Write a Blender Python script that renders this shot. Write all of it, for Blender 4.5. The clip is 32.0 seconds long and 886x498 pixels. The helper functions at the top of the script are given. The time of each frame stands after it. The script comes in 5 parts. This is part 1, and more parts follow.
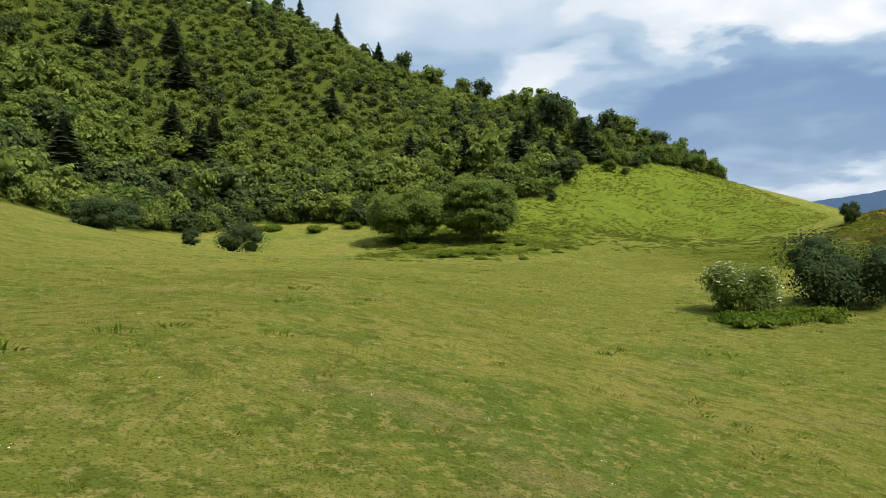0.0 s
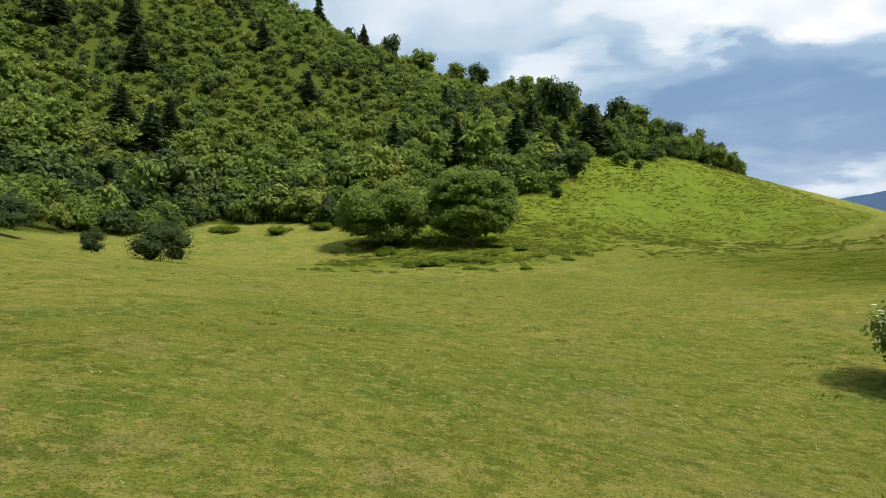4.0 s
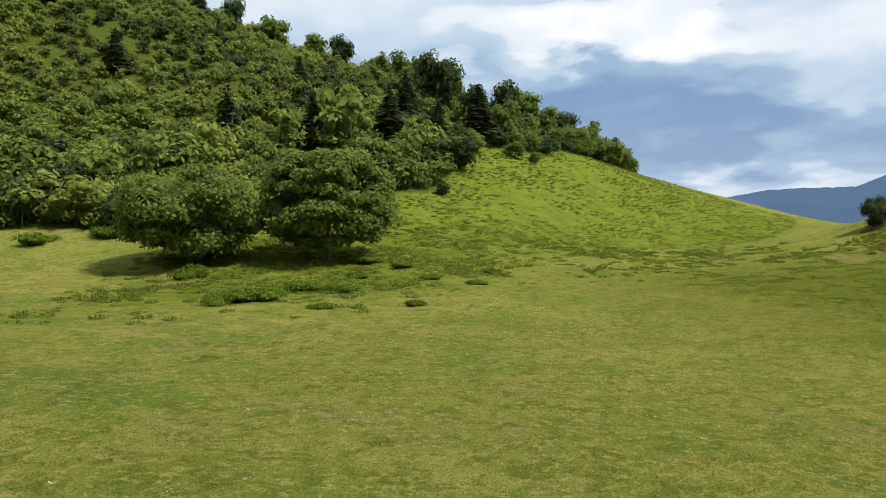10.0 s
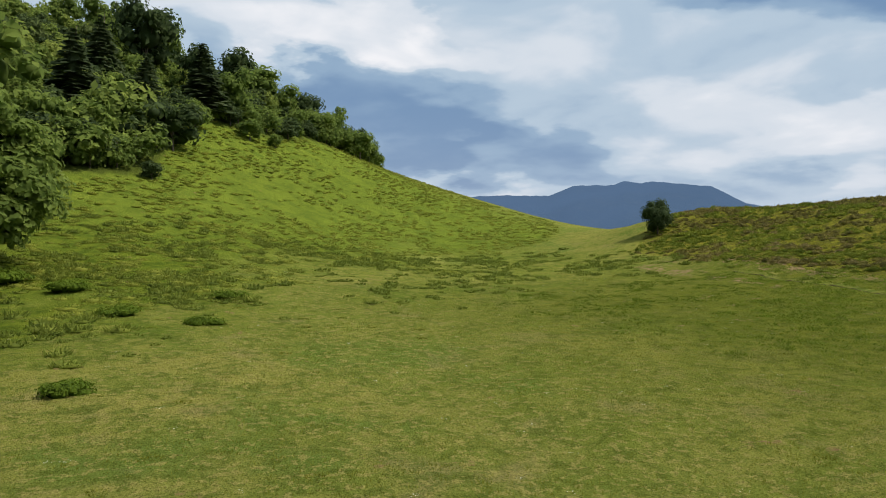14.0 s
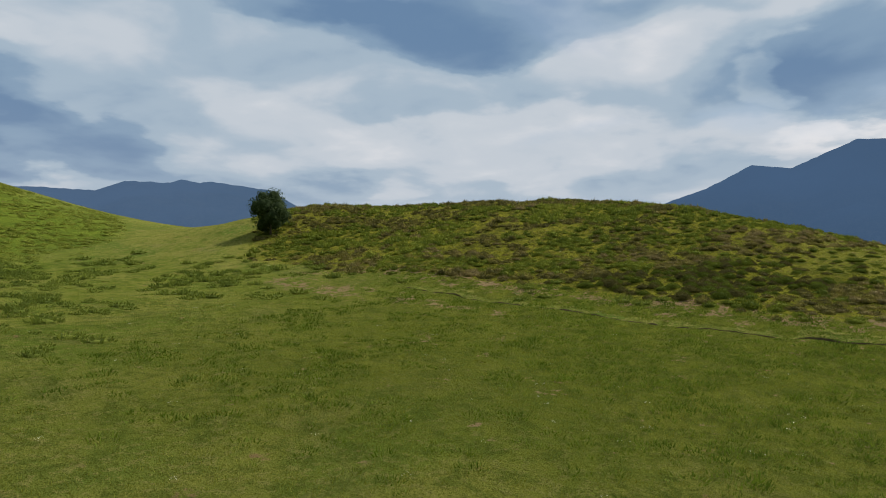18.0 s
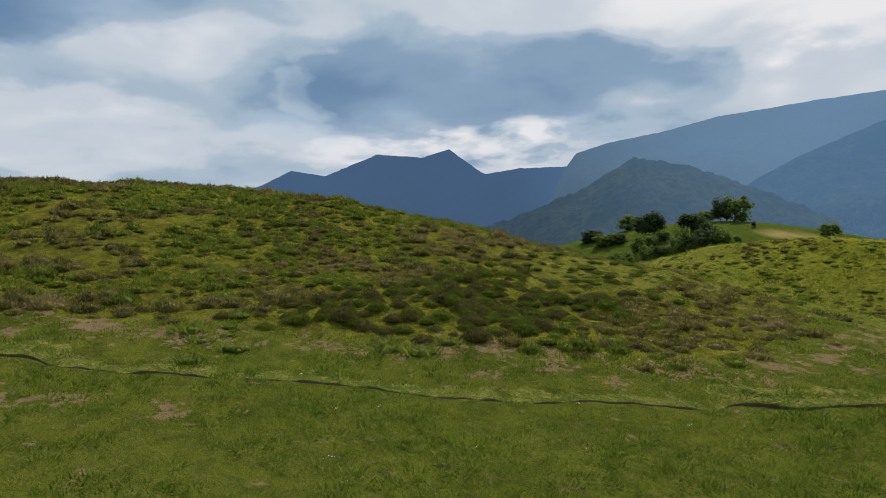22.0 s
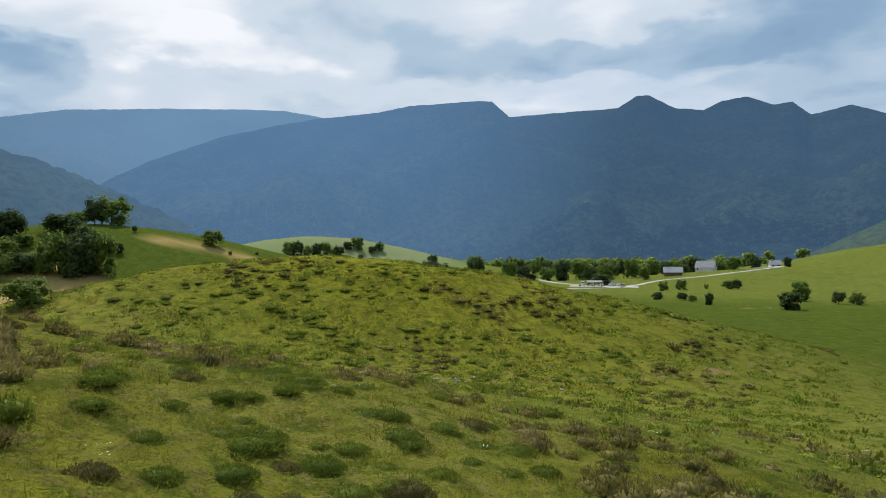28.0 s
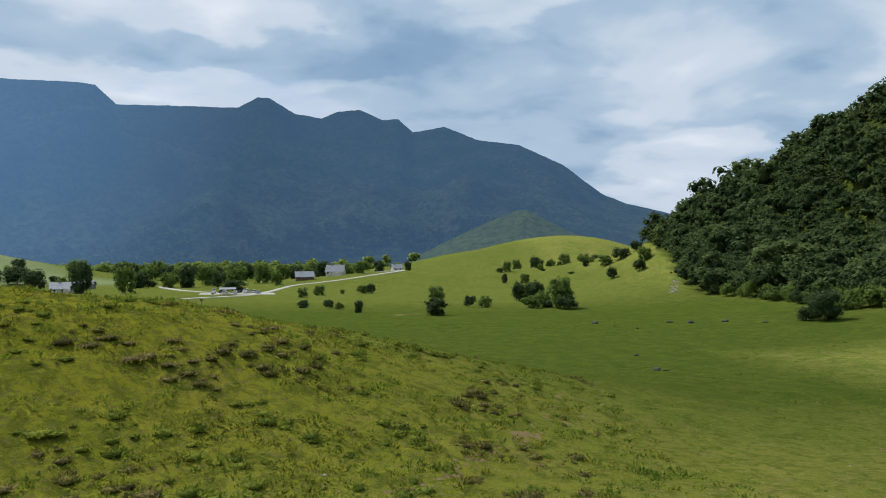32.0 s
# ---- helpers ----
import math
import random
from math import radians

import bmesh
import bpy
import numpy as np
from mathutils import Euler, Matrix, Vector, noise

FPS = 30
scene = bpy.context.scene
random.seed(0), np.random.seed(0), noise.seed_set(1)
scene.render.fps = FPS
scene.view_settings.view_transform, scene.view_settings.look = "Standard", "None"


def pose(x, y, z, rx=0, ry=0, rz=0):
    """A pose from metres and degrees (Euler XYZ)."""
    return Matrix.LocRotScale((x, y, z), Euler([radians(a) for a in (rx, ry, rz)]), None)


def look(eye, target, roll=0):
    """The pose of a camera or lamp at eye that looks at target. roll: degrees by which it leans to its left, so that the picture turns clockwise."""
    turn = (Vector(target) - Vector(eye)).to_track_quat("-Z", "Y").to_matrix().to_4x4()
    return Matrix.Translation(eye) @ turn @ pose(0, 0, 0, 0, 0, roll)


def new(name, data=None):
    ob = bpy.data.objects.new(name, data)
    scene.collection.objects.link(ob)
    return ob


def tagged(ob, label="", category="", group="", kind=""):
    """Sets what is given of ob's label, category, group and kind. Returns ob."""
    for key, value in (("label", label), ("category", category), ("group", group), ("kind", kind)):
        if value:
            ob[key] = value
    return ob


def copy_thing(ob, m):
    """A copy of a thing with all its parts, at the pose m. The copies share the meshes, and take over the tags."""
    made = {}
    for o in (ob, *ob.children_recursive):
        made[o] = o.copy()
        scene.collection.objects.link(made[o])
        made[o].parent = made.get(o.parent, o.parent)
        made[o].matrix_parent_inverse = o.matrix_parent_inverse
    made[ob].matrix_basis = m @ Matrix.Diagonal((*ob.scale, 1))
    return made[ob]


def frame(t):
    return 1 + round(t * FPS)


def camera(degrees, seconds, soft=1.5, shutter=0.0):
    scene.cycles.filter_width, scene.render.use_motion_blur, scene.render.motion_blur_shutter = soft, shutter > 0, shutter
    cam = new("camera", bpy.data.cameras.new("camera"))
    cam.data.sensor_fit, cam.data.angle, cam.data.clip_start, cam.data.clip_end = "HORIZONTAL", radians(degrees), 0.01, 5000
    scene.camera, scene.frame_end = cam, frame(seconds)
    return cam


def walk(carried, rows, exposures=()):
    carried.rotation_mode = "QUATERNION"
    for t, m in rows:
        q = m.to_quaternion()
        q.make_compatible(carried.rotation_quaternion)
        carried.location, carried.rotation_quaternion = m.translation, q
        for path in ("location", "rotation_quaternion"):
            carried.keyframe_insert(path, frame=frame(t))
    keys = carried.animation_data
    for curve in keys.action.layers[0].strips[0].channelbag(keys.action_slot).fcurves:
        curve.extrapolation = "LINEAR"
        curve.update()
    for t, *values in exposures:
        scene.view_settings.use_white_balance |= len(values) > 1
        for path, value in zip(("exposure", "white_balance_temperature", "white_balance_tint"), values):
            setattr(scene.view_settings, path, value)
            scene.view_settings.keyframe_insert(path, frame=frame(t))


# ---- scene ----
# ---------------------------------------------------------------- camera
cam = camera(64.6, 32.0, 1.0)
# seconds, eye (x, y, z), then yaw to the left of north, pitch up and roll, in degrees
PATH = [
    (0.0, -1.00, -7.68, 8.48, -0.05, 0.18, 0.20),
    (0.5, -0.62, -4.06, 8.53, -0.08, 0.20, 0.15),
    (1.0, -0.36, -0.44, 8.61, -0.13, 0.23, 0.16),
    (1.5, -0.17, 3.05, 8.77, -0.19, 0.20, 0.18),
    (2.0, 0.10, 6.41, 8.92, -0.20, 0.21, 0.19),
    (2.5, 0.58, 9.81, 9.14, -0.16, 0.25, 0.13),
    (3.0, 0.98, 13.32, 9.19, -0.16, 0.29, 0.15),
    (3.5, 1.29, 16.87, 9.26, -0.17, 0.27, 0.20),
    (5.5, 2.16, 30.06, 10.22, -0.87, 0.21, 0.29),
    (6.0, 2.36, 33.62, 10.15, -1.24, 0.29, 0.26),
    (6.5, 2.60, 37.36, 10.03, -1.22, 0.41, 0.22),
    (7.0, 2.83, 40.93, 10.08, -1.39, 0.45, 0.20),
    (7.5, 3.21, 44.40, 10.24, -2.76, 0.50, 0.14),
    (8.0, 3.42, 47.84, 10.18, -4.37, 0.60, 0.07),
    (8.5, 3.69, 51.31, 10.18, -5.98, 0.72, -0.18),
    (9.0, 4.12, 54.84, 10.46, -7.57, 0.73, -0.28),
    (9.5, 4.53, 58.36, 10.74, -9.22, 0.73, -0.33),
    (10.0, 4.91, 62.04, 11.10, -10.90, 0.66, -0.32),
    (10.5, 5.29, 65.94, 11.39, -12.61, 0.64, -0.24),
    (11.0, 5.79, 69.61, 11.53, -14.38, 0.65, -0.25),
    (11.5, 6.47, 73.26, 11.68, -16.63, 0.63, -0.22),
    (12.0, 7.16, 76.64, 11.80, -19.29, 0.61, -0.12),
    (12.5, 7.83, 79.93, 12.03, -22.02, 0.56, -0.12),
    (13.0, 8.87, 83.62, 12.25, -24.86, 0.52, -0.16),
    (13.5, 10.16, 87.06, 12.32, -28.39, 0.51, -0.18),
    (14.0, 11.34, 90.66, 12.24, -33.05, 0.55, -0.12),
    (14.5, 12.93, 93.93, 12.25, -37.51, 0.61, 0.06),
    (16.5, 21.81, 106.42, 12.57, -54.84, 0.78, 0.29),
    (17.0, 24.12, 108.95, 12.66, -59.24, 0.76, 0.25),
    (17.5, 26.41, 111.27, 12.78, -63.71, 0.73, 0.16),
    (18.0, 28.48, 113.31, 12.88, -68.13, 0.67, 0.14),
    (18.5, 30.56, 115.28, 12.97, -72.56, 0.64, 0.11),
    (19.0, 32.89, 117.30, 13.04, -77.12, 0.59, 0.17),
    (19.5, 35.51, 119.28, 13.07, -81.89, 0.62, 0.16),
    (20.0, 38.16, 120.92, 13.10, -86.54, 0.66, 0.19),
    (20.5, 40.88, 121.99, 13.17, -91.02, 0.65, 0.22),
    (21.0, 43.78, 122.71, 13.24, -95.47, 0.66, 0.24),
    (21.5, 46.94, 123.26, 13.30, -99.92, 0.70, 0.13),
    (22.0, 49.96, 123.63, 13.35, -104.30, 0.74, -0.06),
    (22.5, 52.87, 123.76, 13.40, -108.81, 0.78, -0.21),
    (23.0, 55.75, 123.83, 13.47, -113.31, 0.78, -0.26),
    (23.5, 58.49, 123.73, 13.69, -117.53, 0.73, -0.16),
    (24.0, 61.19, 123.36, 13.94, -121.58, 0.68, -0.15),
    (24.5, 63.91, 122.76, 14.18, -125.67, 0.69, -0.15),
    (25.0, 66.63, 121.94, 14.40, -129.74, 0.67, -0.05),
    (25.5, 69.36, 120.93, 14.63, -133.82, 0.67, -0.14),
    (27.5, 80.41, 114.86, 15.57, -150.22, 0.67, -0.36),
    (28.0, 82.65, 113.20, 15.78, -154.32, 0.69, -0.40),
    (28.5, 84.97, 111.30, 15.97, -158.45, 0.70, -0.42),
    (29.0, 86.99, 108.77, 16.22, -162.55, 0.67, -0.31),
    (29.5, 88.72, 106.03, 16.40, -166.62, 0.67, -0.41),
    (30.0, 90.51, 103.21, 16.61, -170.65, 0.67, -0.38),
    (30.5, 92.06, 100.38, 16.80, -174.34, 0.68, -0.36),
    (31.0, 93.61, 97.55, 16.94, -178.03, 0.66, -0.38),
    (31.5, 94.80, 94.85, 17.00, -181.67, 0.65, -0.32),
    (32.0, 96.34, 92.45, 17.03, -184.98, 0.68, -0.35),
]


def aimed(x, y, z, yaw, pitch, roll):
    a, b = radians(yaw), radians(pitch)
    ahead = Vector((-math.sin(a) * math.cos(b), math.cos(a) * math.cos(b), math.sin(b)))
    return look((x, y, z), Vector((x, y, z)) + ahead * 10, roll)


# the drone's camera opens a little on the meadow and closes against the light
walk(cam, [(t, aimed(*row)) for t, *row in PATH], [(0.0, 0.30, 6550, 13), (9.0, 0.38, 6600, 13), (13.0, 0.20, 6550, 13), (18.0, -0.20, 6500, 12), (24.0, -0.12, 6350, 12), (28.0, 0.03, 6200, 11), (32.0, -0.04, 6050, 11)])

# ---------------------------------------------------------------- node helpers
class Nodes:
    """A short way to write node trees."""

    def __init__(self, tree):
        self.tree = tree
        tree.nodes.clear()

    def add(self, kind, ins=None, **props):
        n = self.tree.nodes.new(kind)
        for k, v in props.items():
            setattr(n, k, v)
        for k, v in (ins or {}).items():
            self.feed(n.inputs[k], v)
        return n

    def feed(self, socket, v):
        if isinstance(v, bpy.types.NodeSocket):
            self.tree.links.new(v, socket)
        else:
            socket.default_value = v

    def math(self, op, a, b=0.0, c=0.0, clamp=False):
        n = self.add("ShaderNodeMath", {0: a, 1: b, 2: c}, operation=op, use_clamp=clamp)
        return n.outputs[0]

    def vec(self, op, a, b=(0, 0, 0)):
        n = self.add("ShaderNodeVectorMath", {0: a, 1: b}, operation=op)
        return n.outputs["Value"] if op in ("DOT_PRODUCT", "LENGTH", "DISTANCE") else n.outputs["Vector"]

    def ramp(self, v, lo, hi, a=0.0, b=1.0, smooth=True):
        n = self.add("ShaderNodeMapRange", {"Value": v, "From Min": lo, "From Max": hi, "To Min": a, "To Max": b})
        n.interpolation_type = "SMOOTHSTEP" if smooth else "LINEAR"
        return n.outputs["Result"]

    def noise(self, v, scale, detail=4.0, rough=0.55, warp=0.0):
        n = self.add("ShaderNodeTexNoise", {"Vector": v, "Scale": scale, "Detail": detail, "Roughness": rough, "Distortion": warp})
        return n.outputs["Fac"]

    def mix(self, f, a, b):
        n = self.add("ShaderNodeMix", data_type="RGBA")
        self.feed(n.inputs[0], f)
        self.feed(n.inputs[6], a if isinstance(a, bpy.types.NodeSocket) else (*a, 1))
        self.feed(n.inputs[7], b if isinstance(b, bpy.types.NodeSocket) else (*b, 1))
        return n.outputs[2]


# ---------------------------------------------------------------- world and sun
SUN_BEARING, SUN_HEIGHT = 130.0, 54.0  # degrees clockwise from north, degrees up
toward_sun = Vector((math.sin(radians(SUN_BEARING)) * math.cos(radians(SUN_HEIGHT)),
                     math.cos(radians(SUN_BEARING)) * math.cos(radians(SUN_HEIGHT)), math.sin(radians(SUN_HEIGHT))))


def way(bearing, tangent):
    return Vector((math.sin(radians(bearing)), math.cos(radians(bearing)), tangent)).normalized()


def make_world():
    world = bpy.data.worlds.new("sky")
    scene.world = world
    world.use_nodes = True
    n = Nodes(world.node_tree)
    d = n.vec("NORMALIZE", n.add("ShaderNodeTexCoord").outputs["Generated"])
    sep = n.add("ShaderNodeSeparateXYZ", {0: d})
    up = n.math("MAXIMUM", sep.outputs["Z"], 0.0)
    sky = n.add("ShaderNodeTexSky", sky_type="NISHITA", sun_disc=False, sun_elevation=radians(SUN_HEIGHT), sun_rotation=radians(SUN_BEARING))
    blue = n.vec("SCALE", sky.outputs[0])
    blue.node.inputs["Scale"].default_value = 0.11
    # a cloud layer, drawn out towards the horizon
    k = n.math("DIVIDE", 1.0, n.math("ADD", up, 0.22))
    flat = n.add("ShaderNodeCombineXYZ", {0: n.math("MULTIPLY", sep.outputs["X"], k), 1: n.math("MULTIPLY", sep.outputs["Y"], k), 2: n.math("MULTIPLY", up, 2.0)}).outputs[0]
    big = n.noise(flat, 1.1, 4.0, 0.5, 0.3)
    fine = n.noise(flat, 2.6, 6.0, 0.46, 0.3)
    body = n.math("ADD", n.math("MULTIPLY", big, 0.42), n.math("MULTIPLY", fine, 0.58))
    glow = n.ramp(n.vec("DOT_PRODUCT", d, tuple(toward_sun)), 0.45, 1.0)

    # wind-torn edges: the masses are laid out in a warped sky
    torn = n.add("ShaderNodeTexNoise", {"Vector": flat, "Scale": 2.6, "Detail": 7.0, "Roughness": 0.48}).outputs["Color"]
    shift = n.vec("SUBTRACT", torn, (0.5, 0.5, 0.5))
    bent = n.vec("ADD", d, n.vec("MULTIPLY", shift, (0.30, 0.30, 0.19)))
    bent_up = n.add("ShaderNodeSeparateXYZ", {0: bent}).outputs["Z"]

    def bank(bearing, tangent, wide, high, power=1.0):
        """A cloud mass about a direction of the sky."""
        c = way(bearing, tangent)
        right = Vector((math.cos(radians(bearing)), -math.sin(radians(bearing)), 0))
        u = n.math("DIVIDE", n.vec("DOT_PRODUCT", bent, tuple(right)), wide)
        v = n.math("DIVIDE", n.math("SUBTRACT", bent_up, c.z), high)
        ahead = n.ramp(n.vec("DOT_PRODUCT", d, tuple(c)), 0.0, 0.2)
        r2 = n.math("ADD", n.math("MULTIPLY", u, u), n.math("MULTIPLY", v, v))
        return n.math("MULTIPLY", n.math("MULTIPLY", n.ramp(r2, 1.5, 0.25), ahead), power)

    lift = n.math("ADD", n.math("MULTIPLY", n.math("SUBTRACT", body, 0.5), 0.80), 0.50)
    for args in BANKS:
        lift = n.math("ADD", lift, bank(*args))
    lift = n.math("ADD", lift, n.math("MULTIPLY", glow, 0.12))
    shades = n.add("ShaderNodeValToRGB", {0: lift})
    band = shades.color_ramp
    band.interpolation = "EASE"
    for at, tone in ((0.24, (0.150, 0.265, 0.43)), (0.39, (0.255, 0.385, 0.53)), (0.50, (0.42, 0.54, 0.645)), (0.60, (0.62, 0.69, 0.75)), (0.78, (0.92, 0.92, 0.92))):
        stop = band.elements.new(at)
        stop.color = (*tone, 1)
    band.elements.remove(band.elements[0])
    band.elements.remove(band.elements[len(band.elements) - 1])
    c = shades.outputs[0]
    gap = n.ramp(n.noise(flat, 1.3, 5.0, 0.5, 0.2), 0.60, 0.76, 0.0, 0.35)
    c = n.mix(gap, c, blue)
    low = n.math("MULTIPLY", n.math("EXPONENT", n.math("MULTIPLY", up, -11.0)), 0.55)
    c = n.mix(low, c, (0.64, 0.68, 0.74))
    bg = n.add("ShaderNodeBackground", {"Color": c, "Strength": 1.0})
    out = n.add("ShaderNodeOutputWorld", {"Surface": bg.outputs[0]})


# bearing, rise, half width, half height, whiter (+) or darker (-)
BANKS = [(25, 0.185, 0.21, 0.080, -0.26), (38, 0.135, 0.14, 0.045, -0.16), (25, 0.305, 0.22, 0.036, 0.17), (46, 0.27, 0.15, 0.060, 0.01), (7, 0.25, 0.07, 0.035, 0.13), (27, 0.085, 0.26, 0.030, 0.03), (57, 0.36, 0.14, 0.030, -0.12),
         (56, 0.16, 0.17, 0.060, 0.06), (72, 0.335, 0.27, 0.055, -0.20), (72, 0.15, 0.28, 0.050, 0.09), (93, 0.245, 0.05, 0.030, 0.12), (108, 0.245, 0.33, 0.080, -0.20), (103, 0.145, 0.20, 0.026, 0.16),
         (128, 0.35, 0.22, 0.070, 0.15), (138, 0.29, 0.11, 0.045, 0.16), (156, 0.285, 0.11, 0.055, -0.08), (174, 0.285, 0.24, 0.050, -0.08), (169, 0.355, 0.09, 0.035, 0.10), (190, 0.365, 0.10, 0.035, 0.09),
         (206, 0.27, 0.18, 0.080, 0.10), (205, 0.12, 0.12, 0.045, 0.12), (165, 0.225, 0.30, 0.020, 0.05)]
make_world()
lamp = bpy.data.lights.new("sun", "SUN")
lamp.energy, lamp.angle, lamp.color = 4.1, radians(5.0), (1.0, 0.95, 0.84)
new("sun", lamp).matrix_world = look(toward_sun * 300, (0, 0, 0))

# ---------------------------------------------------------------- materials
def material(name):
    m = bpy.data.materials.new(name)
    m.use_nodes = True
    return m, Nodes(m.node_tree)


def finish(n, colour, rough=0.9, bump=None, strength=0.5, distance=0.1, thin=0.0, metal=0.0, gloss=0.2):
    b = n.add("ShaderNodeBsdfPrincipled", {"Base Color": colour if isinstance(colour, bpy.types.NodeSocket) else (*colour, 1), "Roughness": rough, "Metallic": metal})
    b.inputs["Specular IOR Level"].default_value = gloss
    if bump is not None:
        bm_ = n.add("ShaderNodeBump", {"Height": bump, "Strength": strength, "Distance": distance})
        n.tree.links.new(bm_.outputs[0], b.inputs["Normal"])
    shader = b.outputs[0]
    if thin:
        t = n.add("ShaderNodeBsdfTranslucent", {"Color": colour if isinstance(colour, bpy.types.NodeSocket) else (*colour, 1)})
        shader = n.add("ShaderNodeMixShader", {0: thin, 1: shader, 2: t.outputs[0]}).outputs[0]
    n.add("ShaderNodeOutputMaterial", {"Surface": shader})


def ground_material():
    m, n = material("pasture")
    pos = n.add("ShaderNodeNewGeometry").outputs["Position"]
    cover = n.add("ShaderNodeAttribute", attribute_name="bracken").outputs["Fac"]
    soil = n.add("ShaderNodeAttribute", attribute_name="soil").outputs["Fac"]
    hay = n.add("ShaderNodeAttribute", attribute_name="hay").outputs["Fac"]
    litter = n.add("ShaderNodeAttribute", attribute_name="litter").outputs["Fac"]
    broad = n.noise(pos, 0.045, 4.0, 0.55)
    mid = n.noise(pos, 0.33, 5.0, 0.6, 0.4)
    mottle = n.noise(pos, 0.95, 8.0, 0.75, 0.5)
    fine = n.noise(pos, 2.6, 6.0, 0.68)
    blades = n.noise(pos, 13.0, 4.0, 0.75)
    c = n.mix(n.ramp(broad, 0.35, 0.65), (0.193, 0.214, 0.043), (0.278, 0.267, 0.062))
    c = n.mix(n.ramp(mid, 0.42, 0.62, 0.0, 0.7), c, (0.145, 0.190, 0.029))
    c = n.mix(n.ramp(n.noise(pos, 0.11, 4.0, 0.65), 0.52, 0.64, 0.0, 0.75), c, (0.097, 0.169, 0.027))
    c = n.mix(n.ramp(n.noise(pos, 0.19, 5.0, 0.62, 0.6), 0.55, 0.68, 0.0, 0.6), c, (0.265, 0.217, 0.093))
    c = n.mix(n.ramp(mottle, 0.48, 0.59, 0.0, 0.8), c, (0.097, 0.135, 0.022))
    c = n.mix(n.ramp(fine, 0.52, 0.60, 0.0, 0.85), c, (0.309, 0.275, 0.083))
    # darker, greener turf on the low ground, with cloud shade put into its colour
    cloud_shade = n.add("ShaderNodeAttribute", attribute_name="cloud_shade").outputs["Fac"]
    shaded_turf = n.mix(n.ramp(mid, 0.36, 0.62), (0.084, 0.113, 0.018), (0.052, 0.083, 0.014))
    shaded_turf = n.mix(n.ramp(fine, 0.50, 0.66, 0.0, 0.6), shaded_turf, (0.141, 0.167, 0.030))
    shaded_turf = n.mix(n.ramp(mottle, 0.50, 0.62, 0.0, 0.6), shaded_turf, (0.050, 0.080, 0.011))
    c = n.mix(cloud_shade, c, shaded_turf)
    c = n.mix(n.ramp(blades, 0.51, 0.60, 0.0, 0.75), c, (0.066, 0.075, 0.009))
    c = n.mix(n.ramp(blades, 0.46, 0.34, 0.0, 0.35), c, (0.271, 0.243, 0.052))
    lush = n.mix(n.ramp(mid, 0.35, 0.65), (0.142, 0.187, 0.023), (0.088, 0.130, 0.017))
    lush = n.mix(n.ramp(fine, 0.48, 0.70, 0.0, 0.7), lush, (0.209, 0.227, 0.033))
    c = n.mix(cover, c, lush)
    foot = n.add("ShaderNodeAttribute", attribute_name="foot").outputs["Fac"]
    rank = n.mix(n.ramp(mottle, 0.40, 0.60), (0.140, 0.174, 0.018), (0.065, 0.101, 0.012))
    c = n.mix(n.math("MULTIPLY", foot, n.ramp(mid, 0.30, 0.55, 0.35, 1.0)), c, rank)
    moor = n.add("ShaderNodeAttribute", attribute_name="moor").outputs["Fac"]
    # yellow moss, its colour raised to carry the sunshine on the mound
    sunlit_moss = n.mix(n.ramp(mottle, 0.42, 0.60), (0.282, 0.268, 0.017), (0.127, 0.132, 0.013))
    sunlit_moss = n.mix(n.ramp(fine, 0.50, 0.62, 0.0, 0.8), sunlit_moss, (0.095, 0.086, 0.020))
    c = n.mix(n.math("MULTIPLY", moor, 0.85), c, sunlit_moss)
    heath = n.add("ShaderNodeAttribute", attribute_name="heath").outputs["Fac"]
    peat = n.mix(n.ramp(mottle, 0.40, 0.60), (0.150, 0.142, 0.024), (0.072, 0.074, 0.018))
    peat = n.mix(n.ramp(fine, 0.48, 0.62, 0.0, 0.75), peat, (0.088, 0.066, 0.030))
    peat = n.mix(n.ramp(blades, 0.50, 0.62, 0.0, 0.6), peat, (0.045, 0.046, 0.014))
    c = n.mix(n.math("MULTIPLY", heath, 0.5), c, peat)
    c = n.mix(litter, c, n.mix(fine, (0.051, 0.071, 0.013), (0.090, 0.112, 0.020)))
    straw = n.mix(fine, (0.407, 0.286, 0.115), (0.294, 0.224, 0.082))
    c = n.mix(hay, c, straw)
    mown = n.add("ShaderNodeAttribute", attribute_name="mown").outputs["Fac"]
    c = n.mix(mown, c, n.mix(fine, (0.215, 0.250, 0.120), (0.160, 0.195, 0.085)))
    earth = n.mix(blades, (0.205, 0.138, 0.068), (0.320, 0.228, 0.125))
    c = n.mix(n.ramp(n.math("ADD", soil, n.math("ADD", n.math("MULTIPLY", n.math("SUBTRACT", n.noise(pos, 0.62, 3.0, 0.6), 0.5), 1.6), n.math("MULTIPLY", n.math("SUBTRACT", fine, 0.5), 1.4))), 0.58, 0.72), c, earth)
    bare = n.math("MULTIPLY", n.ramp(n.noise(pos, 0.55, 3.0, 0.5), 0.68, 0.74), n.ramp(fine, 0.45, 0.6))
    c = n.mix(bare, c, (0.226, 0.148, 0.070))
    h = n.math("ADD", n.math("ADD", n.math("MULTIPLY", mottle, 0.8), n.math("MULTIPLY", fine, 0.6)), n.math("MULTIPLY", blades, 0.4))
    finish(n, c, 0.95, h, 0.95, 0.33, gloss=0.0)
    return m


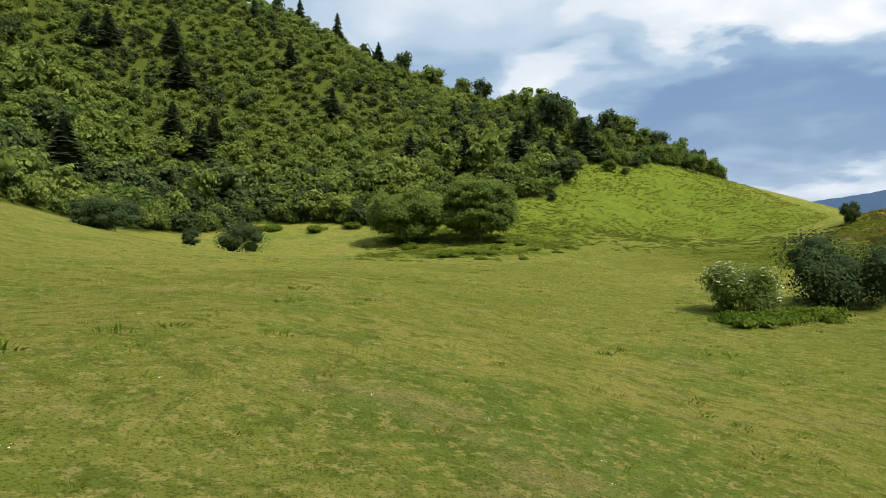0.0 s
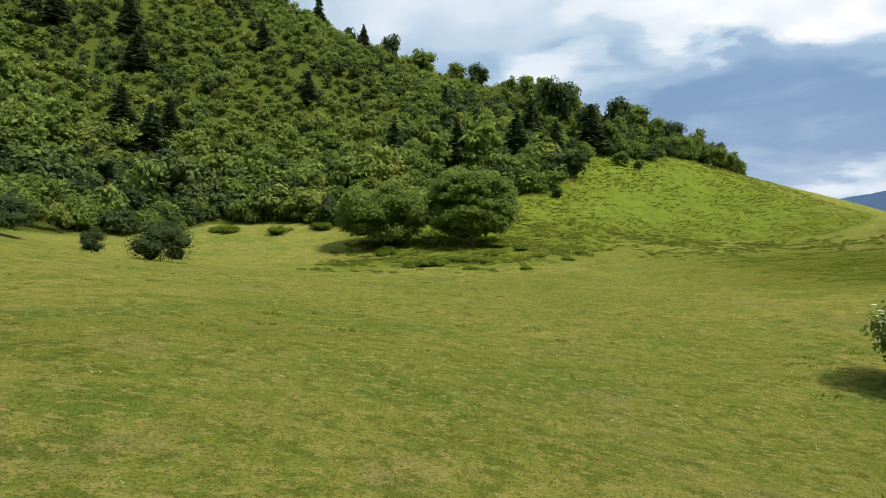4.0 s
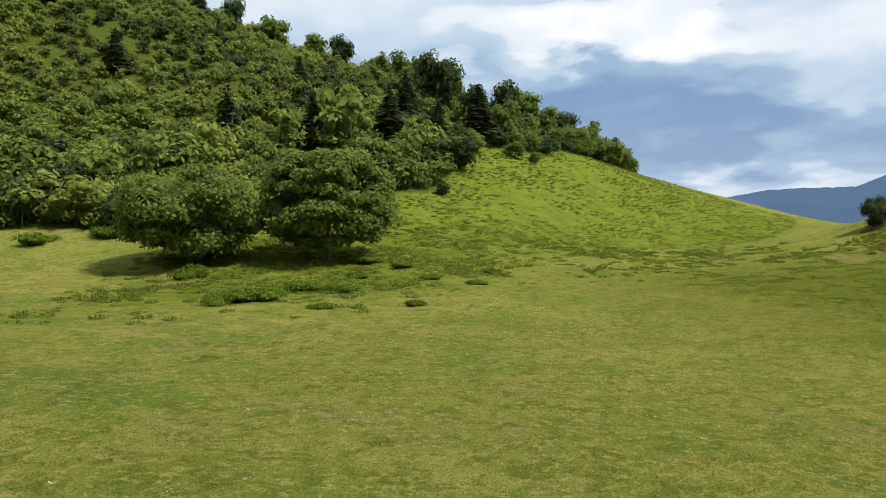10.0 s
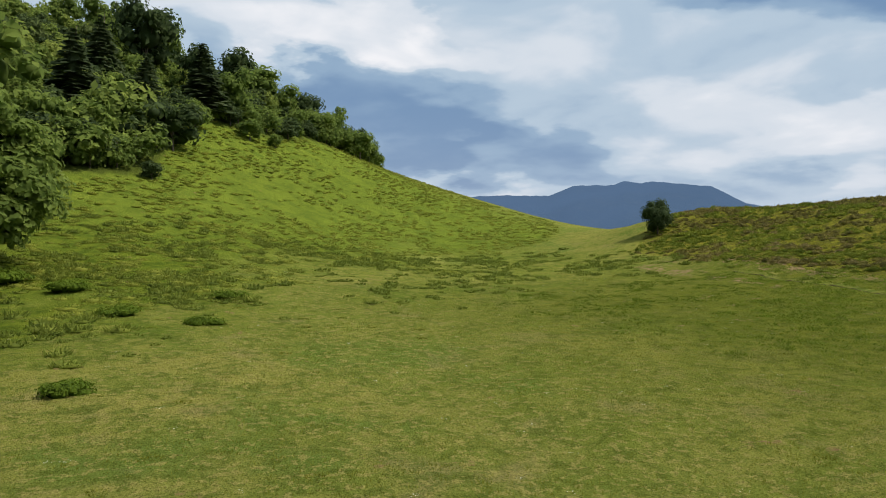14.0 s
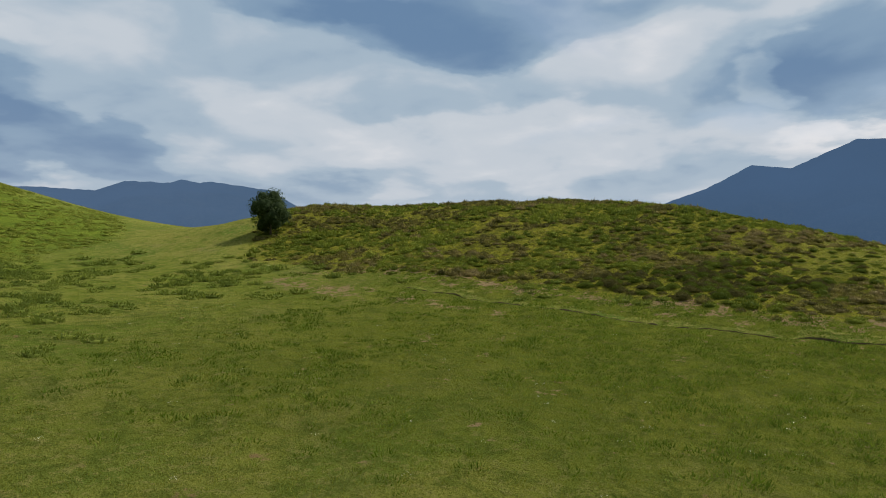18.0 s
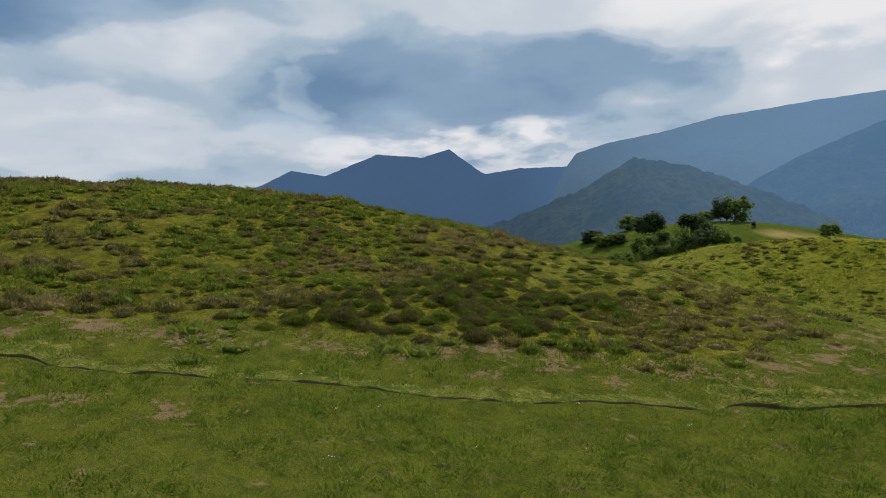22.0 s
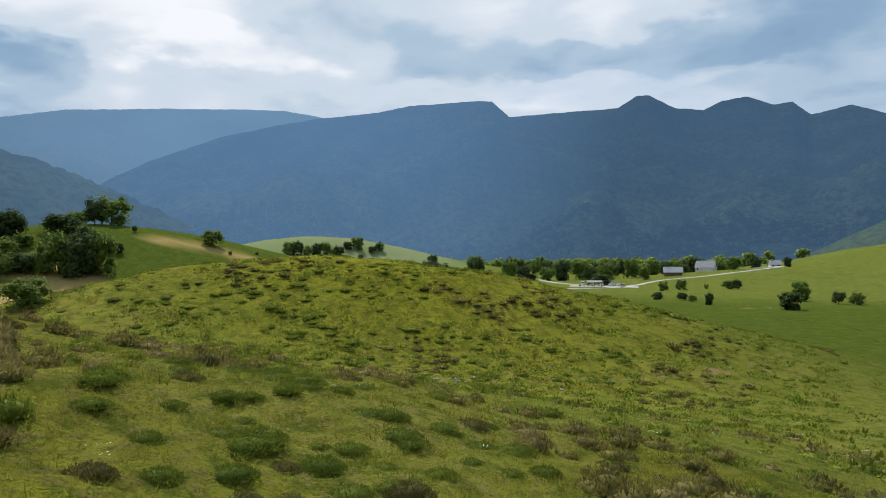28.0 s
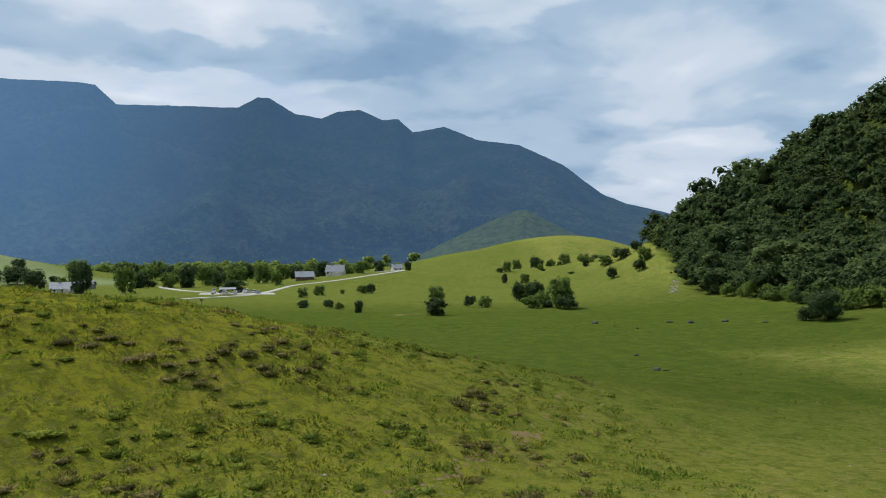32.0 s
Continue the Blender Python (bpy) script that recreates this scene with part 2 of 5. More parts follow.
def leaf_material(name, dark, light, tip, thin=0.25, patches=0.17):
    m, n = material(name)
    geo = n.add("ShaderNodeNewGeometry")
    isl = geo.outputs["Random Per Island"]
    obj = n.add("ShaderNodeObjectInfo").outputs["Random"]
    patch = n.ramp(n.noise(geo.outputs["Position"], patches, 3.0, 0.6), 0.32, 0.68)
    c = n.mix(n.ramp(n.math("ADD", n.math("MULTIPLY", isl, 0.55), n.math("MULTIPLY", patch, 0.60)), 0.18, 0.98), dark, light)
    c = n.mix(n.ramp(isl, 0.88, 0.99, 0.0, 0.35), c, tip)
    # crown cores take a darker leaf colour: the shade inside, painted in
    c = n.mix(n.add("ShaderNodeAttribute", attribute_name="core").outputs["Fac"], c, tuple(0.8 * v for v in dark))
    tone = n.add("ShaderNodeAttribute", attribute_name="tone").outputs["Fac"]
    c = n.mix(n.ramp(tone, 0.55, 1.0, 0.0, 0.65), c, tip)
    c = n.mix(n.ramp(tone, 0.50, 0.05, 0.0, 0.65), c, dark)
    c = n.mix(n.math("MULTIPLY", obj, 0.35), c, dark)
    finish(n, c, 0.8, thin=thin, gloss=0.08)
    return m


def plain_material(name, a, b, scale=3.0, rough=0.85, bump=0.3, metal=0.0, distance=0.05):
    m, n = material(name)
    pos = n.add("ShaderNodeTexCoord").outputs["Object"]
    f = n.noise(pos, scale, 6.0, 0.65)
    g = n.noise(pos, scale * 6.0, 4.0, 0.6)
    c = n.mix(n.ramp(f, 0.3, 0.7), a, b)
    c = n.mix(n.ramp(g, 0.45, 0.8, 0.0, 0.4), c, tuple(0.6 * v for v in a))
    finish(n, c, rough, n.math("ADD", f, n.math("MULTIPLY", g, 0.5)), bump, distance, metal=metal)
    return m


def mountain_material(name, low, high, haze, amount):
    """Wooded flanks and pale crags, far off, with blue haze mixed in as emission."""
    m, n = material(name)
    geo = n.add("ShaderNodeNewGeometry")
    pos = geo.outputs["Position"]
    f = n.noise(pos, 0.012, 6.0, 0.6)
    g = n.noise(pos, 0.09, 5.0, 0.75)
    c = n.mix(n.ramp(f, 0.35, 0.65), low, high)
    c = n.mix(n.ramp(g, 0.42, 0.62, 0.0, 0.75), c, tuple(0.2 * v for v in low))
    crag = n.math("MULTIPLY", n.ramp(n.noise(pos, 0.02, 6.0, 0.7), 0.62, 0.72), n.ramp(g, 0.5, 0.6))
    c = n.mix(n.math("MULTIPLY", crag, 0.5), c, (0.16, 0.15, 0.14))
    b = n.add("ShaderNodeBsdfDiffuse", {"Color": c})
    bump = n.add("ShaderNodeBump", {"Height": n.math("ADD", f, g), "Strength": 0.7, "Distance": 12.0})
    n.tree.links.new(bump.outputs[0], b.inputs["Normal"])
    # the painted haze is brighter below the sun
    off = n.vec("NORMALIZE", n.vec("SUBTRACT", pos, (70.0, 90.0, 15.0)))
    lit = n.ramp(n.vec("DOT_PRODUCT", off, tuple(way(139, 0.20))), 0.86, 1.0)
    haze_glow = n.mix(lit, haze, tuple(min(1.0, 1.9 * v) for v in haze))
    e = n.add("ShaderNodeEmission", {"Color": haze_glow, "Strength": 1.0})
    # more of the painted haze on the crest than on the foot
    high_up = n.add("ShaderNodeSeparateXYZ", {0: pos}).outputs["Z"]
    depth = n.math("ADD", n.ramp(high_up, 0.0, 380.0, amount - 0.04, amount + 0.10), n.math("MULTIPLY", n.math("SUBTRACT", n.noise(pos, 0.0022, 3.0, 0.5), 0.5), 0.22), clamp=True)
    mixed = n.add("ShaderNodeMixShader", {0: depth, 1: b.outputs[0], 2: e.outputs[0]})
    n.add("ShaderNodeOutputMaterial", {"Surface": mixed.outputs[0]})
    return m


M_GROUND = ground_material()
M_LEAF = leaf_material("broad_leaves", (0.130, 0.188, 0.042), (0.300, 0.375, 0.078), (0.40, 0.43, 0.095), 0.5)
M_LEAF_DARK = leaf_material("dark_leaves", (0.054, 0.082, 0.031), (0.120, 0.163, 0.051), (0.182, 0.224, 0.066), 0.4)
M_NEEDLE = leaf_material("needles", (0.075, 0.105, 0.050), (0.150, 0.190, 0.080), (0.20, 0.23, 0.09), 0.4)
M_HEATH = leaf_material("heather_leaves", (0.095, 0.088, 0.028), (0.275, 0.242, 0.058), (0.36, 0.27, 0.13), 0.35, 1.3)
M_BILBERRY = leaf_material("bilberry_leaves", (0.100, 0.133, 0.018), (0.265, 0.305, 0.039), (0.394, 0.406, 0.061), 0.35, 0.8)
M_LUSH = leaf_material("rank_leaves", (0.088, 0.139, 0.014), (0.200, 0.269, 0.027), (0.296, 0.335, 0.048), 0.4, 0.5)
M_SCRUB = leaf_material("low_scrub_leaves", (0.130, 0.168, 0.028), (0.215, 0.255, 0.040), (0.28, 0.31, 0.055), 0.45, 0.5)
M_BRACKEN = leaf_material("bracken_leaves", (0.205, 0.235, 0.036), (0.290, 0.315, 0.048), (0.36, 0.37, 0.07), 0.5)
M_TUFT = leaf_material("rank_tufts", (0.093, 0.108, 0.011), (0.264, 0.259, 0.024), (0.371, 0.349, 0.056), 0.42)
M_GRASS = leaf_material("grass_blades", (0.197, 0.221, 0.029), (0.312, 0.318, 0.047), (0.432, 0.403, 0.099), 0.5)
M_BARK = plain_material("bark", (0.09, 0.07, 0.05), (0.17, 0.14, 0.11), 4.0)
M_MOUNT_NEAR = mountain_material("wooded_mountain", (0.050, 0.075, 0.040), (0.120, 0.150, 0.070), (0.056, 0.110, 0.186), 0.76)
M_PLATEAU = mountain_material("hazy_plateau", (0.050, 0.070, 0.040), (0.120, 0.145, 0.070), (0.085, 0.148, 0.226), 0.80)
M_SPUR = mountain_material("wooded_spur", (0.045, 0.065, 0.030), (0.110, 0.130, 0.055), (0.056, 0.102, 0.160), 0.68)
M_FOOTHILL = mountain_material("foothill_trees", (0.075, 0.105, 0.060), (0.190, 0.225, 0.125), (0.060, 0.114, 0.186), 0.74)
# cone hill: the mountain's shade and the haze are both in these colours
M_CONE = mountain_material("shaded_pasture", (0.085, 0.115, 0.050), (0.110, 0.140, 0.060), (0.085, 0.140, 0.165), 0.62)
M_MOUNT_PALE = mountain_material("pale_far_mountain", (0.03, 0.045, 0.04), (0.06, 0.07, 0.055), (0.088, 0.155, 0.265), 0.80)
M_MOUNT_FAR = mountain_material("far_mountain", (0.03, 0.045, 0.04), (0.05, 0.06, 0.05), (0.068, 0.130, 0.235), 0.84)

# ---------------------------------------------------------------- the lie of the land
# centre x, y, height, two half widths, turn in degrees
HILLS = [
    (-190.9, 339, 142.7, 98.8, 157.7, -52.7),
    (-189.5, 72.9, 84.1, 61.6, 131.7, 16.5),
    (-150.2, -132.6, 82.6, 42.9, 139.6, 21.7),
    (49, 352, 31.1, 20.8, 25.2, -15.1),
    (76.2, 297.1, 28.1, 62.2, 102, -24.7),
    (84.6, 234.4, -7.9, 57.6, 23.4, 59.6),
    (133.8, 152.8, 17.9, 30.3, 38.5, -19.9),
    (108.7, 104.6, 6.4, 47.8, 21.9, 36.4),
    (124.8, 51, 14.2, 35.2, 13.4, 31.6),
    (116.7, 171.8, -7.8, 73, 30.2, -20.1),
    (332, -78, 29, 75, 42, 51),
    (-49.6, 162.4, -10, 80.5, 44, -25.4),
    (-9.2, 10.6, 2.8, 12, 33.1, 0.1),
    (10.5, 133.7, 7.2, 90.3, 54.7, 38.8),
    (124.7, 293.1, 14.1, 83, 49, 13.5),
    (88.2, 241, 0.9, 18.6, 35.3, 24.7),
    (113.1, 168.7, 3.3, 12.4, 13.5, -77.8),
    (-50.9, 295.3, 33.2, 66.1, 48.5, -23.7),
    (447, -389, 35, 92, 45, 36),
    (-31.0, -553.2, 29.4, 94.9, 48.9, -29.2),
    (-131.9, -560.7, 21.5, 70.3, 29.6, 18.4),
    (67.5, -390.1, 10.1, 65.0, 42.6, -12.3),
]


def lay(x, y):
    """Height of the land, without its small unevenness."""
    x, y = np.asarray(x, float), np.asarray(y, float)
    z = -0.94 + 3 * np.tanh(1.07 * x / 300) + 3 * np.tanh(0.48 * y / 300)
    for cx, cy, h, a, b, turn in HILLS:
        c, s = math.cos(radians(turn)), math.sin(radians(turn))
        u, v = ((x - cx) * c + (y - cy) * s) / a, ((y - cy) * c - (x - cx) * s) / b
        z = z + h * np.exp(-0.5 * (u * u + v * v))
    return z


LATTICE = np.random.default_rng(5).random((64, 64))


def value_noise(x, y):
    xi, yi = np.floor(x).astype(int), np.floor(y).astype(int)
    fx, fy = x - xi, y - yi
    fx, fy = fx * fx * (3 - 2 * fx), fy * fy * (3 - 2 * fy)
    at = lambda a, b: LATTICE[a % 64, b % 64]
    return (at(xi, yi) * (1 - fx) + at(xi + 1, yi) * fx) * (1 - fy) + (at(xi, yi + 1) * (1 - fx) + at(xi + 1, yi + 1) * fx) * fy


def rough(x, y, size, octaves=3):
    """Uneven ground about zero."""
    out = 0
    for k in range(octaves):
        out = out + (value_noise(x / size * 2**k + 7.3 * k, y / size * 2**k + 3.1 * k) - 0.5) / 2**k
    return out


def height(x, y):
    x, y = np.asarray(x, float), np.asarray(y, float)
    heath = np.maximum(heath_cover(x, y), 0.9 * np.exp(-(((x - 122) / 34) ** 2 + ((y - 53) / 22) ** 2)))
    close = np.clip((x + 34) / 8, 0, 1) * np.clip((149 - x) / 8, 0, 1) * np.clip((y + 12) / 8, 0, 1) * np.clip((188 - y) / 8, 0, 1)
    return lay(x, y) + rough(x, y, 9.0) * (0.35 + 0.35 * heath) * np.clip(0.4 + close, 0, 1) + rough(x, y, 2.2, 3) * (0.14 + 0.20 * heath) * close


def inside(x, y, ring):
    x, y = np.asarray(x, float), np.asarray(y, float)
    hit = np.zeros(np.broadcast(x, y).shape, bool)
    for (x0, y0), (x1, y1) in zip(ring, ring[1:] + ring[:1]):
        if y0 != y1:
            hit ^= ((y0 > y) != (y1 > y)) & (x < (x1 - x0) * (y - y0) / (y1 - y0) + x0)
    return hit


def edge_distance(x, y, line):
    """Distance to a broken line."""
    best = np.full(np.broadcast(x, y).shape, 1e9)
    for (x0, y0), (x1, y1) in zip(line, line[1:]):
        dx, dy = x1 - x0, y1 - y0
        t = np.clip(((x - x0) * dx + (y - y0) * dy) / (dx * dx + dy * dy), 0, 1)
        best = np.minimum(best, np.hypot(x - x0 - t * dx, y - y0 - t * dy))
    return best


FOREST = [(-66, 100), (-66, 150), (-50, 177), (-30, 179), (-17, 173), (5, 185), (18, 193), (30, 198), (45, 232), (65, 240), (85, 262), (110, 288),
          (125, 304), (60, 380), (-60, 420), (-250, 420), (-260, -200), (-150, -340), (-55, -308), (-46, -262), (-39, -227), (-30, -200), (-17, -150), (-22, -132), (-23, -101), (-23, -72),
          (-45, -20), (-60, 40)]


HEATH = [(72, 104), (78, 98), (86, 95), (95, 93.5), (103, 91), (113, 89), (135, 95), (152, 120), (152, 160), (138, 180), (118, 178), (101, 169), (88, 158), (83, 146),
         (77, 127), (74, 113)]


def heath_cover(x, y):
    """1 on the heather mound, 0 off it."""
    d = edge_distance(x, y, HEATH + HEATH[:1]) * np.where(inside(x, y, HEATH), 1, -1)
    t = np.clip(d / 4.0 + 0.3 + rough(x, y, 6.0) * 0.8, 0, 1)
    return t * t * (3 - 2 * t)


def slope_cover(x, y):
    """1 on the bracken slope under the wood, 0 on the meadow."""
    d = lay(x, y) - (7.9 + 0.06 * np.clip(x - 12, 0, 200))
    t = np.clip(d / 3.0 + rough(x, y, 14.0) * 1.2, 0, 1) * np.clip((y - 122) / 8, 0, 1) * np.clip((x + 14) / 8, 0, 1) * np.clip((132 - x) / 30, 0, 1) * np.clip((y - 165 - (x - 80)) / 8 + (x < 80), 0, 1)
    return t * t * (3 - 2 * t)


RUT = [(79, 143), (76.3, 135.5), (73.4, 128.8), (72.0, 125.5), (71.2, 122), (70.6, 119.4), (69.8, 117), (69.0, 112), (68.4, 108.5), (67.9, 106), (69, 100), (74, 92)]
TRACK = [(81.7, 42.4), (88, 51), (93.7, 58.5), (98, 63.5), (102, 67.2), (108.6, 72.7), (114, 76), (122, 80)]
PASTURE_TRACK = [(96.7, 61.5), (93.9, 58.0), (90.8, 53.8), (88.7, 50.6), (85.4, 45.7), (83.2, 40.6), (79.4, 30.7), (76, 18)]
SADDLE_TRACK = [(88, 168), (96, 176), (99.8, 179.6), (107, 186), (115, 192.5), (124, 200)]


def foot_cover(x, y):
    """1 on the rank growth at the foot of the bracken slope."""
    d = lay(x, y) - 0.05 * np.clip(x, 0, 99)
    t = np.clip((d - 6.2) / 1.6, 0, 1) * np.clip((19.5 - 0.08 * np.clip(x, 0, 99) - d) / 7.0, 0, 1) * np.clip((y - 112) / 8, 0, 1) * np.clip((x + 20) / 8, 0, 1) * np.clip((92 - x) / 14, 0, 1) * (1 - heath_cover(x, y))
    return t * np.clip(0.75 + rough(x, y, 11.0) * 1.4, 0, 1)


def stretched(start, stop, fine, near, grow, far0, far1):
    mid = np.arange(start, stop + 1e-6, fine)
    lo, hi, step = [start], [stop], fine
    while lo[-1] > far0:
        step *= grow
        lo.append(max(lo[-1] - step, far0))
    step = fine
    while hi[-1] < far1:
        step *= grow
        hi.append(min(hi[-1] + step, far1))
    return np.array(lo[:0:-1] + mid.tolist() + hi[1:])


def mesh_from(name, verts, faces, mat, smooth=False):
    """faces: an array of quads or triangles."""
    verts, faces = np.asarray(verts, np.float32), np.asarray(faces, np.int32)
    me = bpy.data.meshes.new(name)
    k = faces.shape[1]
    me.vertices.add(len(verts))
    me.vertices.foreach_set("co", verts.ravel())
    me.loops.add(faces.size)
    me.loops.foreach_set("vertex_index", faces.ravel())
    me.polygons.add(len(faces))
    me.polygons.foreach_set("loop_start", np.arange(len(faces), dtype=np.int32) * k)
    if smooth:
        me.polygons.foreach_set("use_smooth", np.ones(len(faces), bool))
    me.update(calc_edges=True)
    me.materials.append(mat)
    return me


def make_ground():
    xs = stretched(-30, 145, 0.8, 0, 1.06, -4600, 4600)
    ys = stretched(-6, 186, 0.8, 0, 1.06, -4600, 4600)
    X, Y = np.meshgrid(xs, ys)
    Z = height(X, Y)
    rut = edge_distance(X, Y, RUT)
    Z = Z - 0.06 * np.exp(-(rut / 0.8) ** 2)
    nx, ny = len(xs), len(ys)
    i = (np.arange(ny - 1)[:, None] * nx + np.arange(nx - 1)).ravel()
    me = mesh_from("ground", np.stack([X, Y, Z], -1).reshape(-1, 3), np.stack([i, i + 1, i + nx + 1, i + nx], 1), M_GROUND, True)
    soil = np.maximum(0.45 * np.exp(-(rut / 0.45) ** 2), 0.60 * np.exp(-((rut - 4.0) / 3.0) ** 2) * np.clip((X - 68) / 2, 0, 1))
    soil = np.maximum(soil, 0.29 * np.clip((X - 38) / 14, 0, 1) * np.clip((Y - 96) / 10, 0, 1) * np.clip((142 - Y) / 10, 0, 1) * np.clip((80 - X) / 6, 0, 1))
    soil = np.maximum(soil, 0.62 * np.exp(-(edge_distance(X, Y, TRACK) / 0.6) ** 2))
    soil = np.maximum(soil, 0.58 * np.exp(-(edge_distance(X, Y, PASTURE_TRACK) / 0.55) ** 2))
    soil = np.maximum(soil, 0.34 * np.exp(-(edge_distance(X, Y, SADDLE_TRACK) / 1.6) ** 2))
    for cx, cy, r in ((-5.0, 10.1, 0.3), (-3.7, 15.2, 0.35), (-3.6, 11.1, 0.25), (8.0, 21.0, 0.4), (-4.6, 9.7, 0.3), (-2.7, 12.8, 0.3), (6.0, 75.2, 0.3), (-10, 7, 0.6), (-1, 28, 0.5), (16, 105, 0.5), (21, 103, 0.5), (69, 126, 1.0), (87, -126, 5.0), (92, -123, 3.5)):
        soil = np.maximum(soil, 0.9 * np.exp(-((X - cx) ** 2 + (Y - cy) ** 2) / r**2))
    hay = np.zeros_like(X)
    for cx, cy, a, b in ((284, -32, 24, 10), (262, -372, 46, 9), (268, -14, 22, 13)):
        hay = np.maximum(hay, np.clip(1.6 - ((X - cx) / a) ** 2 - ((Y - cy) / b) ** 2, 0, 1) * (0.95 if cy > -100 else 0.55))
    hay = np.maximum(hay, np.clip(2.0 - edge_distance(X, Y, [(297, -79), (289, -86), (282, -92), (266, -100)]) / 3.0, 0, 1) * 0.9)
    mown = np.zeros_like(X)
    for cx, cy, a, b in ((447, -389, 150, 95), (330, -400, 75, 30)):
        mown = np.maximum(mown, np.clip(2.2 - 2 * ((X - cx) / a) ** 2 - 2 * ((Y - cy) / b) ** 2, 0, 1))
    # one of these masks darkens the turf where clouds shade the ground
    for key, values in (("bracken", slope_cover(X, Y)), ("soil", soil), ("hay", hay), ("mown", mown), ("heath", heath_cover(X, Y) * (1 - 0.7 * np.clip((X - 80) / 8, 0, 1) * np.clip((113 - Y) / 10, 0, 1))), ("cloud_shade", 0.8 * np.clip((X - 30) / 22, 0, 1) * np.clip((Y - 84) / 14, 0, 1) * np.clip((152 - Y) / 22, 0, 1) * np.clip((90 - X) / 10, 0, 1) * (1 - heath_cover(X, Y)) + np.clip((62 - Y) / 40, 0, 1) * np.clip((X + 45) / 30, 0, 1) * np.maximum(np.clip((X - 20) / 22, 0, 1), np.clip((-12 - Y) / 20, 0, 1)) * (0.55 + 0.45 * np.clip((Y + 200) / 70, 0, 1)) * (1 - np.exp(-(((X - 122) / 40) ** 2 + ((Y - 55) / 26) ** 2)))), ("foot", foot_cover(X, Y)), ("moor", np.maximum(0.22 * np.clip((X - 24) / 32, 0, 1) * np.clip((150 - Y) / 20, 0, 1) * np.clip((Y - 30) / 40, 0, 1), heath_cover(X, Y) * (1 - 0.75 * np.clip((X - 80) / 8, 0, 1) * np.clip((113 - Y) / 10, 0, 1)) + 0.9 * np.exp(-(((X - 118) / 36) ** 2 + ((Y - 53) / 26) ** 2)))), ("litter", inside(X, Y, FOREST) * 1.0)):
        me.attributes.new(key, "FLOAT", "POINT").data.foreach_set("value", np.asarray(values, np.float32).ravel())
    return tagged(new("ground", me), "green grazed mountain pasture with worn and bare patches", "ground", kind="structure")


make_ground()

# ---------------------------------------------------------------- mountains all round
HOME = (70.0, 90.0, 15.0)


def mountain(name, profile, radius, foot, mat, label, steep=1.6, seed=0, ruffle=1.0):
    """A range whose crest follows (bearing, rise) seen from the middle of the place."""
    az = np.arange(profile[0][0], profile[-1][0] + 0.01, 0.2)
    rise = np.interp(az, [p[0] for p in profile], [p[1] for p in profile])
    s = np.concatenate([[-0.25, -0.1], np.linspace(0, 1, 34)])
    A, S = np.meshgrid(np.radians(az), s)
    crest = rise * radius
    R = radius * (1 - S * (1 - foot))
    X0, Y0 = HOME[0] + R * np.sin(A), HOME[1] + R * np.cos(A)
    rel = rough(X0 + seed * 31, Y0, radius * 0.16, 6)
    fall = np.where(S < 0, 1 + S * 1.2, (1 - S) ** steep)
    Z = (crest + 19) * fall + rel * np.sin(np.clip(S, 0, 1) * math.pi) * crest * 0.5 - 4
    Z[2] += (rough(az * 3 + seed, az * 0 + seed, 1.0, 4) * radius * 0.0022 * ruffle)
    Z[-1] = -12
    X, Y = HOME[0] + R * np.sin(A), HOME[1] + R * np.cos(A)
    nx, ny = len(az), len(s)
    i = (np.arange(ny - 1)[:, None] * nx + np.arange(nx - 1)).ravel()
    me = mesh_from(name, np.stack([X, Y, Z], -1).reshape(-1, 3), np.stack([i, i + nx, i + nx + 1, i + 1], 1), mat, True)
    return tagged(new(name, me), label, "mountain", kind="structure")


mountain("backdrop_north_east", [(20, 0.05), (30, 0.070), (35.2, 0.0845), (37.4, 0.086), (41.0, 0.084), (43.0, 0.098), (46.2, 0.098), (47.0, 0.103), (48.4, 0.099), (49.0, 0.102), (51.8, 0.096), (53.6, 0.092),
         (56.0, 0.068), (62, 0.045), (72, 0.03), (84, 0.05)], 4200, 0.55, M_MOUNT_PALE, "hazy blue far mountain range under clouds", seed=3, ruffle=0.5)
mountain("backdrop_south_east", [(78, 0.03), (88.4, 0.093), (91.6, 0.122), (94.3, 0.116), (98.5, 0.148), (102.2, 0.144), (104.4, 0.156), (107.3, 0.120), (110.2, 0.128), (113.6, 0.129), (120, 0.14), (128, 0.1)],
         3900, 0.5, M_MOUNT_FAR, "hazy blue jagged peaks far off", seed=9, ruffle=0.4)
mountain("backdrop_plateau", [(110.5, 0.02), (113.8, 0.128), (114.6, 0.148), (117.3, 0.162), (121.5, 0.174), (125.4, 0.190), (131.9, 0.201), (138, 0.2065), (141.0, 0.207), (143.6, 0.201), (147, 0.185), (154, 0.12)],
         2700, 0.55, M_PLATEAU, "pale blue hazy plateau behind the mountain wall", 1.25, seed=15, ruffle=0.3)
